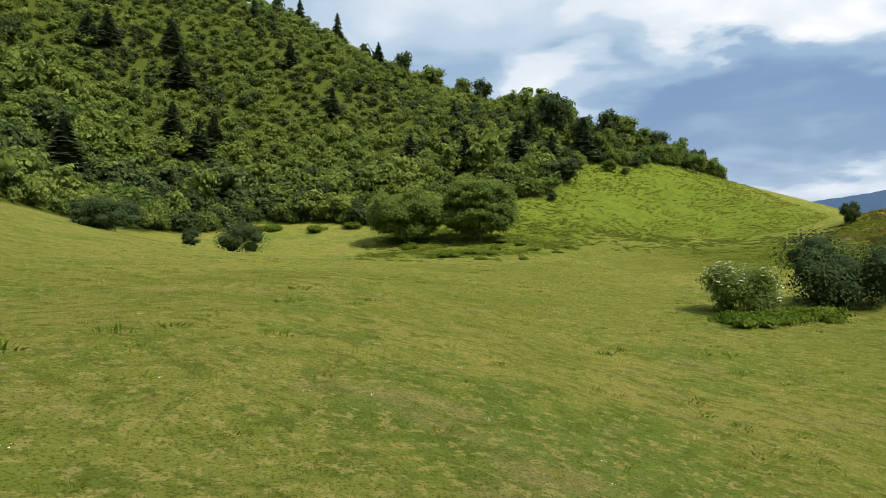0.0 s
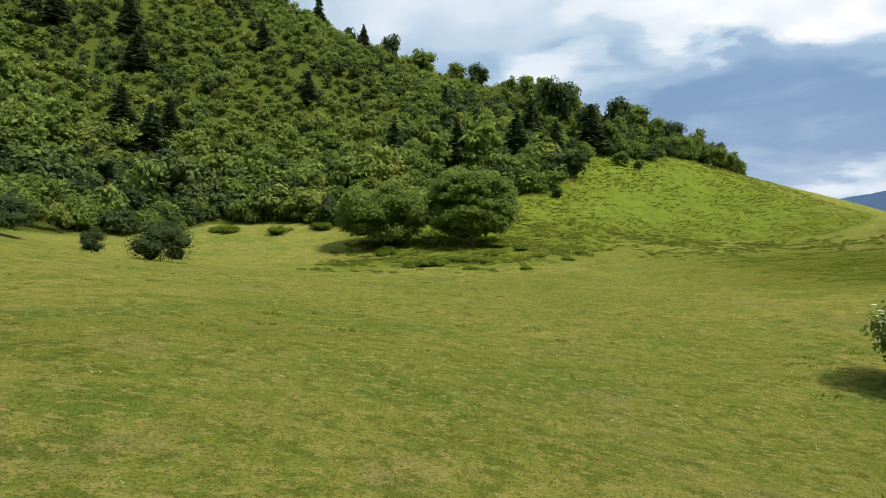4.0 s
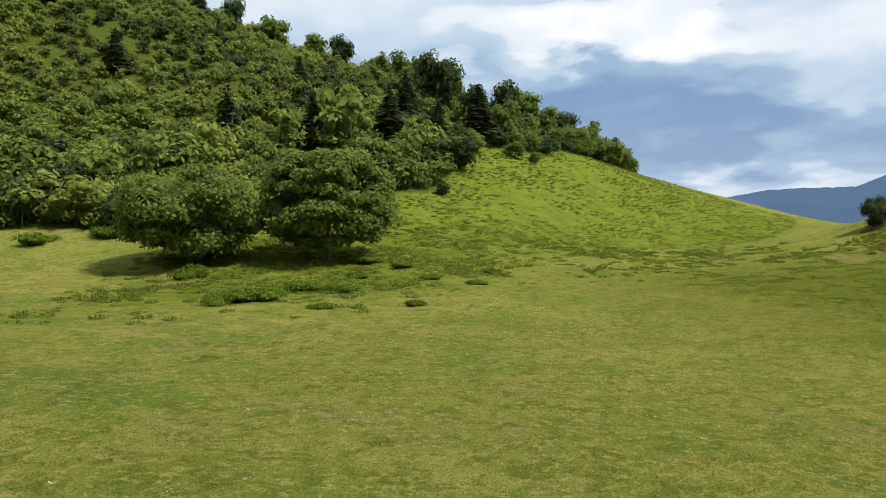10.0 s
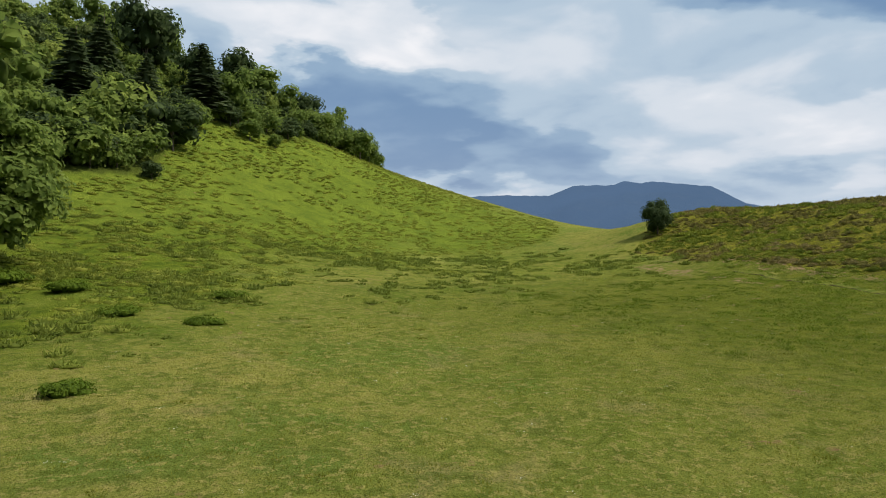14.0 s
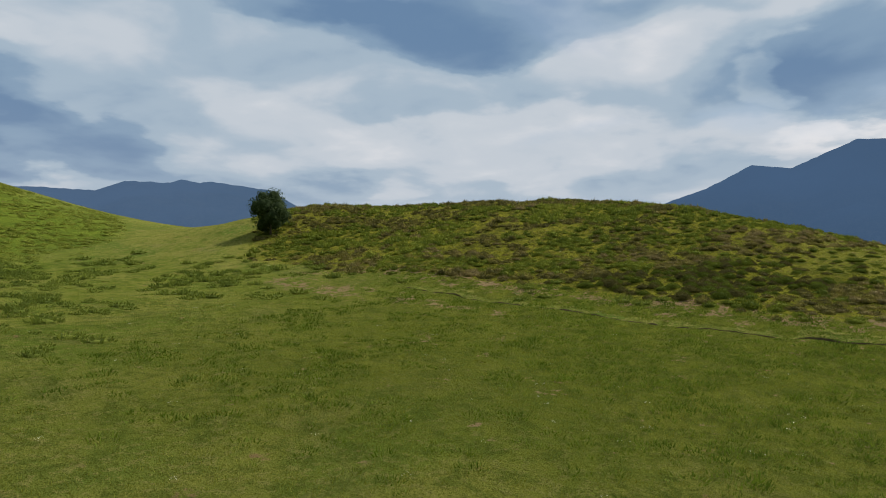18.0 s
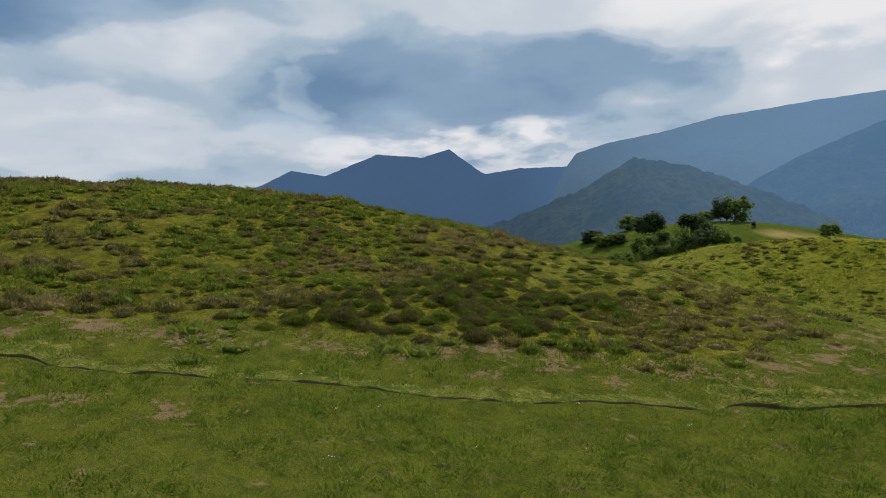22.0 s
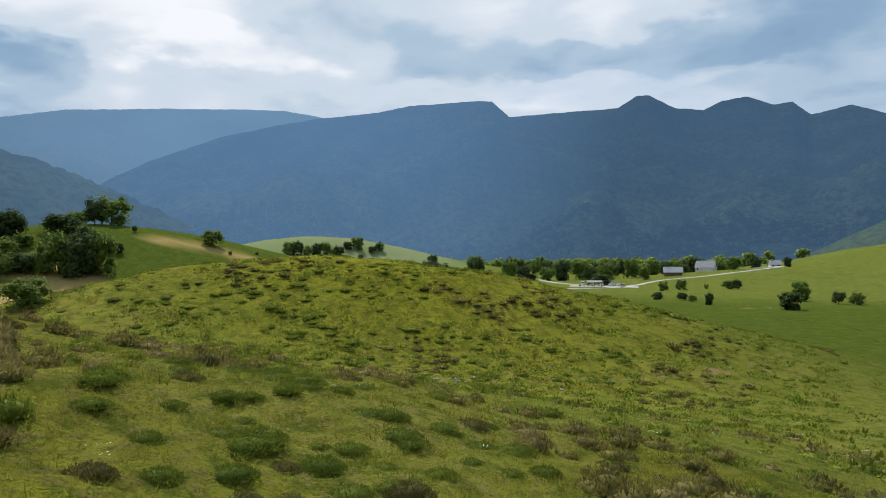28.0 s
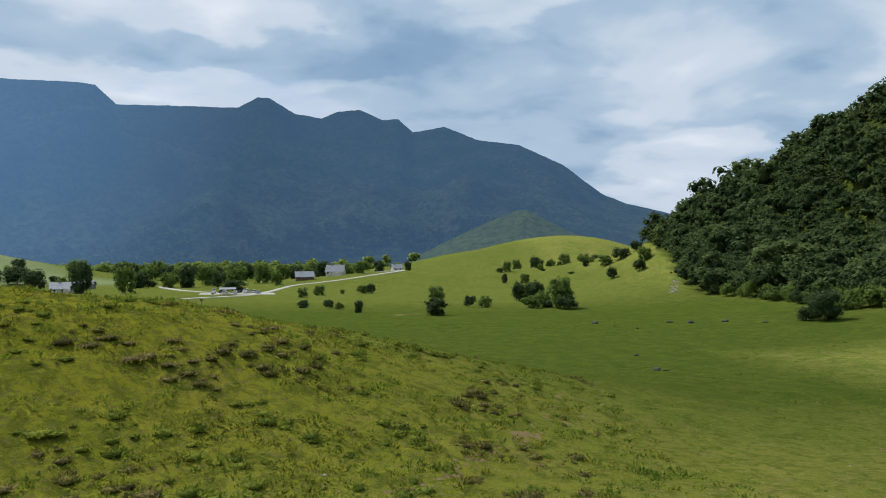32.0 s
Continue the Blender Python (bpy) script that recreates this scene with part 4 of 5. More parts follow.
# ---------------------------------------------------------------- trees of the far side
def make_far_trees():
    global ICO_V, ICO_F
    keep = ICO_V, ICO_F
    ICO_V, ICO_F = ico(1)
    kinds = [broad_tree("field_tree", 600 + k, 8.0, 8.4, -0.5 + 0.3 * (k % 2), 950, 0.42, M_LEAF_DARK if k % 2 else M_LEAF, "bushy green tree in the valley fields", count=20, shrink=0.58, low=-0.9, lump=0.85) for k in range(4)]
    ICO_V, ICO_F = keep
    knoll = [(290, -34, 14.7, 10.2), (284, -37, 16.2, 11.7), (281, -43, 14.6, 9.3), (287, -43, 15.7, 10.4), (299, -24, 7.9, 7.4), (297, -28, 7.4, 8.3), (293, -31, 7.0, 6.2), (327, -77, 11.0, 8.5), (325, -83, 13.1, 13.6), (319, -57, 8.0, 11.7), (329, -71, 5.5, 7.4), (324, -41, 11.6, 9.3), (315, -34, 6.2, 8.0), (293, -60, 4.0, 3.1), (284, -96, 7.0, 7.7), (306, -78, 2.8, 1.9), (332, -22, 6.3, 9.7), (329, -27, 5.4, 6.3), (312, -29, 7.0, 9.7), (325, -38, 10.8, 9.8), (351, -45, 8.0, 11.7), (346, -22, 6.6, 10.1), (316, -41, 4.3, 6.2),
             (292, -59, 4.2, 3.7)]
    fields = [(132, -227, 5.0, 5.7), (124, -157, 3.3, 4.5), (126, -243, 5.3, 6.5), (115, -155, 3.2, 4.4), (111, -150, 2.8, 3.9), (104, -133, 4.7, 3.6), (106, -265, 4.7, 7.5), (102, -261, 5.2, 5.7),
              (116, -259, 2.8, 2.8), (80, -121, 6.2, 7.6), (76, -170, 7.8, 7.6), (65, -158, 4.4, 5.3), (60, -155, 4.8, 5.7), (40, -188, 9.2, 9.2), (15, -303, 6.0, 6.5), (31, -204, 7.9, 9.3),
              (44, -149, 5.0, 8.8), (38, -152, 3.5, 6.1), (35, -146, 11.6, 9.9), (34, -140, 4.6, 8.6), (35, -170, 5.9, 6.5), (25, -313, 6.5, 4.0), (15, -361, 7.2, 7.4), (20, -359, 3.2, 5.2),
              (-5, -351, 4.4, 5.1), (-5, -343, 1.6, 3.6), (-12, -303, 1.4, 5.3), (-17, -246, 5.9, 6.3), (-29, -319, 3.7, 4.9), (-23, -311, 5.1, 4.8),
              (-27, -287, 6.3, 9.0), (-35, -285, 6.3, 11.6), 
              (144, 72.5, 2.9, 4.6), (-44, -284, 6, 8), (-36, -252, 7, 8), (-28, -238, 6, 7)]
    rng = np.random.default_rng(77)
    rows = []
    for x0, y0, x1, y1, count, hi in ((262, -436, 96, -430, 18, 7.5), (300, -480, 110, -470, 16, 8), (330, -540, 120, -520, 16, 8), (-5, -402, -60, -395, 8, 6)):
        for k in range(count):
            u = (k + rng.uniform(-0.5, 0.5)) / count
            h = hi * rng.uniform(0.9, 1.6)
            rows.append((x0 + (x1 - x0) * u + rng.normal() * 3, y0 + (y1 - y0) * u + rng.normal() * 8, h, h * rng.uniform(0.8, 1.2)))
    # the meadow under the mountain, then the trees along the road: x, y, height, width
    rows += [(434, -336, 9.8, 11.8), (429, -340, 9.8, 10.0), (421, -343, 7.8, 9.1), (416, -347, 9.8, 9.1), (411, -352, 9.3, 10.0), (401, -356, 7.8, 10.0), (406, -356, 4.9, 7.3), (403, -373, 6.0, 8.4),
             (401, -382, 7.1, 9.4), (385, -382, 5.0, 8.3), (384, -391, 7.1, 8.4), (262, -98, 2.6, 3.9), (259, -103, 2.1, 3.1), (258, -107, 1.7, 4.0), (257, -111, 1.9, 4.5), (255, -120, 3.7, 5.9),
             (255, -127, 4.0, 5.6), (254, -133, 4.6, 5.7), (258, -145, 3.7, 5.9)]
    rows += [(382, -344, 7.1, 9.6), (383, -360, 5.3, 4.5), (374, -351, 2.8, 7.9), (368, -353, 2.8, 6.1), (358, -354, 4.7, 8.7), (350, -358, 3.7, 6.9), (347, -361, 5.1, 4.3), (342, -363, 5.1, 5.2),
             (336, -367, 7.5, 6.9), (330, -373, 8.5, 9.6), (338, -398, 7.9, 9.1), (319, -376, 7.0, 8.7), (309, -384, 3.8, 6.1), (295, -384, 14.4, 12.1), (249, -336, 13.6, 9.9), (274, -95, 1.4, 1.8),
             (272, -108, 1.0, 1.4), (395, -378, 10.0, 6.5), (283, -303, 10.3, 12.7)]
    rows += [(276, -320, 7.1, 8.0), (243, -264, 15.4, 10.6), (221, -261, 12.1, 9.7), (236, -342, 4.4, 10.3), (224, -342, 8.7, 10.9), (213, -341, 13.7, 10.9), (207, -363, 12.2, 12.8),
             (191, -325, 8.6, 9.0), (193, -381, 11.4, 12.5), (178, -305, 5.7, 13.1), (173, -369, 12.2, 11.3), (319, -358, 10.1, 16.2), (161, -347, 8.5, 7.2), (78, -398, 6.4, 5.5),
             (110, -387, 7.9, 10.1), (159, -515, 10.6, 16.7), (95, -401, 12.0, 14.3), (241, -341, 10.0, 11.1), (127, -485, 9.1, 16.8), (148, -528, 11.9, 18.1)]
    first = True
    for group, spots in (("trees on the knoll", knoll), ("trees and bushes in the fields", fields), ("trees along the valley road", rows)):
        for k, (x, y, h, w) in enumerate(spots):
            if group == "trees along the valley road" and any(math.hypot(x - a, y - b) < 13 for a, b in ((147, -373), (128, -393), (86, -409), (169, -256), (256, -279), (268, -332))):
                continue
            src = kinds[k % 4]
            thing = src if first and k < 4 else copy_thing(src, Matrix.Identity(4))
            wide, tall = (1.12 * w, 0.95 * h) if group == "trees on the knoll" else (0.88 * w, h) if group == "trees and bushes in the fields" else (w, 1.15 * h)
            stand(thing, x, y, 71 * k, wide / 8.0, 0.1 + 0.02 * h, tall / wide)
            tagged(thing, group=group, label="round leafy tree on a grassy knoll" if group == "trees on the knoll" else "")
        first = False


make_far_trees()


def make_far_woods():
    """Woods and hedges along the foot of the mountain, too far to count."""
    global ICO_V, ICO_F
    rng = np.random.default_rng(79)
    keep = ICO_V, ICO_F
    ICO_V, ICO_F = ico(1)
    protos = [proto(240 + k, 6.0, 5.5, 0.2, 46, 1.0, 3) for k in range(5)]
    ICO_V, ICO_F = keep
    x, y = scatter(rng, 60, 760, -980, -470, 14.0)
    r = np.hypot(x - 70, y - 90)
    stripe = value_noise(x / 60.0, y / 22.0)
    meadow = np.hypot((x - 447) / 150, (y + 389) / 110) < 1
    ok = (r > 600) & (r < 1000) & (rng.random(len(x)) < np.clip((r - 640) / 260, 0.10, 0.95)) & (stripe > 0.42) & (~meadow | (stripe > 0.8))
    tagged(new("far_woods", joined("far_woods", rng, protos, x[ok], y[ok], rng.uniform(1.3, 2.6, ok.sum()), M_LEAF)), "dark hedges and woods along the mountain's foot", "woodland", kind="stuff")


make_far_woods()


def make_foothill_wood():
    """Crowns on the lowest slopes of the mountain wall."""
    global ICO_V, ICO_F
    rng = np.random.default_rng(83)
    keep = ICO_V, ICO_F
    ICO_V, ICO_F = ico(1)
    protos = [proto(260 + k, 11.0, 9.0, 0.2, 24, 1.8, 2) for k in range(5)]
    ICO_V, ICO_F = keep
    slope = bpy.data.objects["backdrop_south"].data
    at = np.empty(len(slope.vertices) * 3)
    slope.vertices.foreach_get("co", at)
    at = at.reshape(36, -1, 3)
    count = 2200
    row, col = rng.uniform(26.5, 33.8, count), rng.uniform(48, at.shape[1] - 150, count)
    r, c = row.astype(int), col.astype(int)
    fr, fc = (row - r)[:, None], (col - c)[:, None]
    p = (at[r, c] * (1 - fc) + at[r, c + 1] * fc) * (1 - fr) + (at[r + 1, c] * (1 - fc) + at[r + 1, c + 1] * fc) * fr
    ok = value_noise(p[:, 0] / 90, p[:, 1] / 60) > 0.12
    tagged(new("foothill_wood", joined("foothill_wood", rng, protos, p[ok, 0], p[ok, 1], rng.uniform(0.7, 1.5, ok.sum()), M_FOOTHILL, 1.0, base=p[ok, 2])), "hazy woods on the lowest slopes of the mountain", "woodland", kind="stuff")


make_foothill_wood()

# ---------------------------------------------------------------- edge trees of the wood, as trees of their own
def make_edge_trees():
    rng = np.random.default_rng(91)
    kinds = [broad_tree("hazel_tree", 640 + k, 6.0, 6.0, 0.3, 700, 0.34, M_LEAF_DARK if k == 2 else M_LEAF, "bushy green hazel at the edge of the wood", count=8, shrink=0.46, low=-0.75) for k in range(4)]
    line = FOREST[1:13]
    spots = []
    for (x0, y0), (x1, y1) in zip(line, line[1:]):
        n = max(2, int(math.hypot(x1 - x0, y1 - y0) / 4.0))
        for k in range(n):
            u = k / n
            spots.append((x0 + (x1 - x0) * u + rng.normal() * 1.2 - 1.0, y0 + (y1 - y0) * u + rng.normal() * 1.2 + 1.5))
    low = [(-23 + 1.5 * rng.normal(), y + rng.normal() * 2) for y in np.arange(-150, -64, 4.5)]
    for k, (x, y) in enumerate(spots + low):
        thing = kinds[k] if k < 4 else copy_thing(kinds[k % 4], Matrix.Identity(4))
        tagged(thing, group="hazels along the wood's edge")
        s = rng.uniform(0.6, 1.25)
        stand(thing, x, y, rng.uniform(0, 360), s, 0.3, rng.uniform(0.8, 1.25))


make_edge_trees()


# ---------------------------------------------------------------- road, houses and cars in the valley
def part(name, bm, mat, parent, label=""):
    me = bpy.data.meshes.new(name)
    bmesh.ops.recalc_face_normals(bm, faces=bm.faces)
    bm.to_mesh(me)
    bm.free()
    me.materials.append(mat)
    ob = new(name, me)
    ob.parent = parent
    if label:
        ob["label"] = label
    return ob


def block(x0, x1, y0, y1, z0, z1, bevel=0.0, into=None):
    bm = into or bmesh.new()
    made = bmesh.ops.create_cube(bm, size=1.0, matrix=Matrix.Translation(((x0 + x1) / 2, (y0 + y1) / 2, (z0 + z1) / 2)) @ Matrix.Diagonal((x1 - x0, y1 - y0, z1 - z0, 1)))
    if bevel:
        edges = list({e for v in made["verts"] for e in v.link_edges})
        bmesh.ops.bevel(bm, geom=edges, offset=bevel, segments=2, affect="EDGES")
    return bm


M_PEAT = plain_material("dark_rock", (0.05, 0.045, 0.04), (0.09, 0.085, 0.075), 2.5, 0.9, 0.6)
M_ROAD = plain_material("pale_gravel", (0.36, 0.34, 0.29), (0.47, 0.45, 0.40), 1.2, 0.95, 0.3)
M_WALL = plain_material("rendered_wall", (0.62, 0.58, 0.50), (0.74, 0.70, 0.62), 0.8, 0.9, 0.2)
M_STONE = plain_material("field_stone", (0.22, 0.205, 0.18), (0.36, 0.34, 0.30), 2.5, 0.9, 0.6)
M_WOOD = plain_material("weathered_wood", (0.13, 0.085, 0.055), (0.21, 0.15, 0.10), 2.0, 0.85, 0.4)
M_SLATE = plain_material("slate", (0.16, 0.17, 0.19), (0.24, 0.25, 0.27), 1.6, 0.6, 0.3)
M_TIN = plain_material("roof_sheet", (0.24, 0.25, 0.27), (0.32, 0.33, 0.35), 0.7, 0.45, 0.1)
M_GLASS = plain_material("window_glass", (0.02, 0.025, 0.03), (0.04, 0.045, 0.05), 2.0, 0.1, 0.0)
M_PAINT = [plain_material("car_paint_" + n, c, tuple(0.85 * v for v in c), 1.0, 0.3, 0.0) for n, c in (("white", (0.75, 0.75, 0.74)), ("silver", (0.45, 0.46, 0.47)), ("dark", (0.05, 0.055, 0.065)))]
M_TYRE = plain_material("tyre", (0.02, 0.02, 0.02), (0.035, 0.035, 0.035), 8.0, 0.9, 0.2)


def strip(name, line, wide, label, lift=0.06, mat=None):
    """A road laid over the land, with real thickness."""
    pts = [Vector((*p, 0)) for p in line]
    dense = []
    for a, b in zip(pts, pts[1:]):
        n = max(2, int((b - a).length / 4))
        dense += [a.lerp(b, k / n) for k in range(n)]
    dense.append(pts[-1])
    for _ in range(6):
        dense = [dense[0]] + [(p + q * 2 + r) / 4 for p, q, r in zip(dense, dense[1:], dense[2:])] + [dense[-1]]
    bm = bmesh.new()
    rows = []
    for k, p in enumerate(dense):
        d = (dense[min(k + 1, len(dense) - 1)] - dense[max(k - 1, 0)]).normalized()
        side = Vector((d.y, -d.x, 0)) * wide / 2
        row = []
        for u in (-1.12, -1.0, -0.5, 0.0, 0.5, 1.0, 1.12):
            q = p + side * u
            z = float(height(q.x, q.y)) + (lift + 0.1 * (1 - u * u) if abs(u) <= 1 else -0.3)
            row.append(bm.verts.new((q.x, q.y, z)))
        rows.append(row)
    for a, b in zip(rows, rows[1:]):
        for k in range(6):
            bm.faces.new((a[k], a[k + 1], b[k + 1], b[k]))
    me = bpy.data.meshes.new(name)
    bmesh.ops.recalc_face_normals(bm, faces=bm.faces)
    bm.to_mesh(me)
    bm.free()
    me.materials.append(mat or M_ROAD)
    return tagged(new(name, me), label, "road", kind="structure")


strip("road", [(179, -204), (170, -223), (160, -235), (156, -269), (154, -314), (150, -340), (137, -346), (116, -358), (94, -371), (80, -383), (82, -396), (98, -408), (116, -416)], 3.2, "pale gravel road through the valley", 0.25)
strip("road_branch", [(169, -262), (185, -275), (205, -300), (222, -330), (232, -352)], 3.2, "pale gravel lane to the parking place", 0.25)
strip("parking_place", [(150, -262), (160, -259), (172, -257), (184, -255)], 13.0, "pale gravel parking place beside the road", 0.3)


def house(name, label, long, deep, wall_h, roof_h, x, y, turn, wall_mat, roof_mat, windows=4, annex=False):
    thing = tagged(new(name), label, "house")
    t = 0.35
    bm = bmesh.new()
    a, b = long / 2, deep / 2
    for args in ((-a, a, -b, -b + t), (-a, a, b - t, b), (-a, -a + t, -b + t, b - t), (a - t, a, -b + t, b - t)):
        block(*args, -1.5, wall_h, into=bm)
    for sx in (-a, a - t):  # gables
        v = [bm.verts.new(p) for p in ((sx, -b, wall_h), (sx, b, wall_h), (sx, 0, wall_h + roof_h * 0.96), (sx + t, -b, wall_h), (sx + t, b, wall_h), (sx + t, 0, wall_h + roof_h * 0.96))]
        for f in ((0, 1, 2), (5, 4, 3), (0, 3, 4, 1), (1, 4, 5, 2), (2, 5, 3, 0)):
            bm.faces.new([v[i] for i in f])
    part("wall", bm, wall_mat, thing)
    for side in (-1, 1):  # two roof slopes with eaves
        bm = bmesh.new()
        over, th = 0.5, 0.18
        drop = roof_h / b * over
        p = [(-a - over, side * (b + over), wall_h - drop), (a + over, side * (b + over), wall_h - drop), (a + over, 0, wall_h + roof_h), (-a - over, 0, wall_h + roof_h)]
        lo = [bm.verts.new(q) for q in p]
        hi = [bm.verts.new((q[0], q[1], q[2] + th)) for q in p]
        bm.faces.new(lo[::-1])
        bm.faces.new(hi)
        for i in range(4):
            bm.faces.new((lo[i], lo[(i + 1) % 4], hi[(i + 1) % 4], hi[i]))
        part("roof", bm, roof_mat, thing)
    part("chimney", block(a * 0.4, a * 0.4 + 0.8, -0.4, 0.4, wall_h + roof_h * 0.6, wall_h + roof_h + 0.9), M_STONE, thing)
    for side in (-1, 1):
        for k in range(windows):
            cx = -a + long * (k + 0.5) / windows
            y0 = side * b
            if k == windows // 2 and side == 1:
                part("door", block(cx - 0.5, cx + 0.5, y0 - 0.05, y0 + 0.06, 0.0, 2.1), M_WOOD, thing)
                continue
            w = part("window", block(cx - 0.55, cx + 0.55, y0 - 0.05, y0 + 0.05, 1.0, 2.3), M_WOOD, thing)
            part("pane", block(cx - 0.45, cx + 0.45, y0 - 0.07, y0 + 0.07, 1.1, 2.2), M_GLASS, w)
    if annex:
        part("lean_to", block(-a * 0.9, a * 0.2, b, b + 2.6, -1.0, wall_h * 0.75, 0.05), M_WALL, thing)
    thing.matrix_basis = pose(x, y, float(height(x, y)) + 0.1, 0, 0, turn)
    return thing


house("barn", "wooden barn with a grey metal roof by the road", 11.5, 7.5, 2.2, 3.2, 147, -373, 12, M_WOOD, M_TIN, 3)
house("farmhouse", "pale farmhouse with a grey slate roof and lean-to", 12.0, 9.0, 2.7, 4.2, 128, -393, -8, M_WALL, M_SLATE, 4, True)
house("barn", "small barn with grey roof at the bend", 7.0, 6.0, 2.2, 2.6, 86, -409, 20, M_WALL, M_TIN, 2)
house("barn", "long low barn with pale walls and a grey sheet roof", 14.5, 8.0, 2.2, 3.0, 256, -279, 23, M_WALL, M_TIN, 4, True)
house("cottage", "low grey cottage among the valley trees", 9.0, 6.5, 2.6, 2.0, 268, -332, 5, M_STONE, M_SLATE, 3)


def car(paint, van):
    kind = "van" if van else "car"
    thing = tagged(new(kind), ("white" if paint == 0 else "silver" if paint == 1 else "dark") + " parked " + kind + " on the gravel place", kind, "vehicles on the parking place")
    l, w, h = (4.9, 1.9, 2.1) if van else (4.2, 1.75, 1.45)
    part("body", block(-l / 2, l / 2, -w / 2, w / 2, 0.3, 0.95 if not van else 1.2, 0.12), M_PAINT[paint], thing)
    bm = block(-l * (0.48 if van else 0.36), l * 0.25, -w / 2 + 0.08, w / 2 - 0.08, 0.9 if not van else 1.15, h, 0.15)
    part("cabin", bm, M_PAINT[paint], thing)
    for sy in (-1, 1):
        part("window", block(-l * 0.3, l * 0.2, sy * (w / 2 - 0.09) - 0.02, sy * (w / 2 - 0.09) + 0.02, h - 0.55, h - 0.15), M_GLASS, thing)
        for sx in (-1, 1):
            bm = bmesh.new()
            bmesh.ops.create_cone(bm, cap_ends=True, segments=14, radius1=0.32, radius2=0.32, depth=0.22, matrix=Matrix.Translation((sx * l * 0.31, sy * (w / 2 - 0.08), 0.32)) @ Matrix.Rotation(math.pi / 2, 4, "X"))
            part("wheel", bm, M_TYRE, thing)
    part("windscreen", block(l * 0.22, l * 0.26, -w / 2 + 0.2, w / 2 - 0.2, h - 0.55, h - 0.15), M_GLASS, thing)
    return thing


vehicles = [car(0, True), car(0, False), car(1, False), car(2, False)]
for k, (x, y, turn, which) in enumerate([(163, -259, 80, 0), (168, -258, 95, 1), (173, -257, 85, 2), (166, -263, 10, 3), (178, -257, 100, 0), (160, -262, 75, 1), (175, -262, 20, 3), (157, -258, 85, 2)]):
    thing = vehicles[which] if k < 4 else copy_thing(vehicles[which], Matrix.Identity(4))
    thing.matrix_basis = pose(x, y, float(height(x, y)) + 0.42, 0, 0, turn)


def shelter(x, y, turn):
    thing = tagged(new("open_shelter"), "open wooden shelter with a grey roof on the parking place", "shelter")
    for sx in (-1, 0, 1):
        for sy in (-1, 1):
            part("post", block(sx * 3.4 - 0.1, sx * 3.4 + 0.1, sy * 1.6 - 0.1, sy * 1.6 + 0.1, -0.3, 2.4), M_WOOD, thing)
    for sy in (-1, 1):
        bm = bmesh.new()
        p = [(-3.9, sy * 2.1, 2.25), (3.9, sy * 2.1, 2.25), (3.9, 0, 3.1), (-3.9, 0, 3.1)]
        lo = [bm.verts.new(q) for q in p]
        hi = [bm.verts.new((q[0], q[1], q[2] + 0.14)) for q in p]
        bm.faces.new(lo[::-1])
        bm.faces.new(hi)
        for i in range(4):
            bm.faces.new((lo[i], lo[(i + 1) % 4], hi[(i + 1) % 4], hi[i]))
        part("roof", bm, M_TIN, thing)
    part("bench", block(-2.6, 2.6, -0.3, 0.3, 0.4, 0.5, 0.03), M_WOOD, thing)
    thing.matrix_basis = pose(x, y, float(height(x, y)) + 0.35, 0, 0, turn)


def sign_post(x, y, turn):
    thing = tagged(new("sign_post"), "small wooden sign post standing in the grass", "sign", "sign posts by the road")
    part("post", block(-0.07, 0.07, -0.07, 0.07, -0.3, 2.2, 0.01), M_WOOD, thing)
    part("board", block(-0.55, 0.55, -0.11, -0.07, 1.4, 2.1, 0.01), M_WOOD, thing)
    thing.matrix_basis = pose(x, y, float(height(x, y)), 0, 0, turn)


shelter(170, -251, 12)
sign_post(170, -221, 20)
sign_post(162, -170, 35)

# ---------------------------------------------------------------- stones
def stone_mesh(seed, flat=0.6, mat=None):
    rng = np.random.default_rng(seed)
    v, f = ico(2)
    v = v * (1, rng.uniform(0.6, 0.9), flat) * (1 + rng.normal(size=(len(v), 1)) * 0.15)
    return mesh_from("stone", v, f, mat or M_STONE)


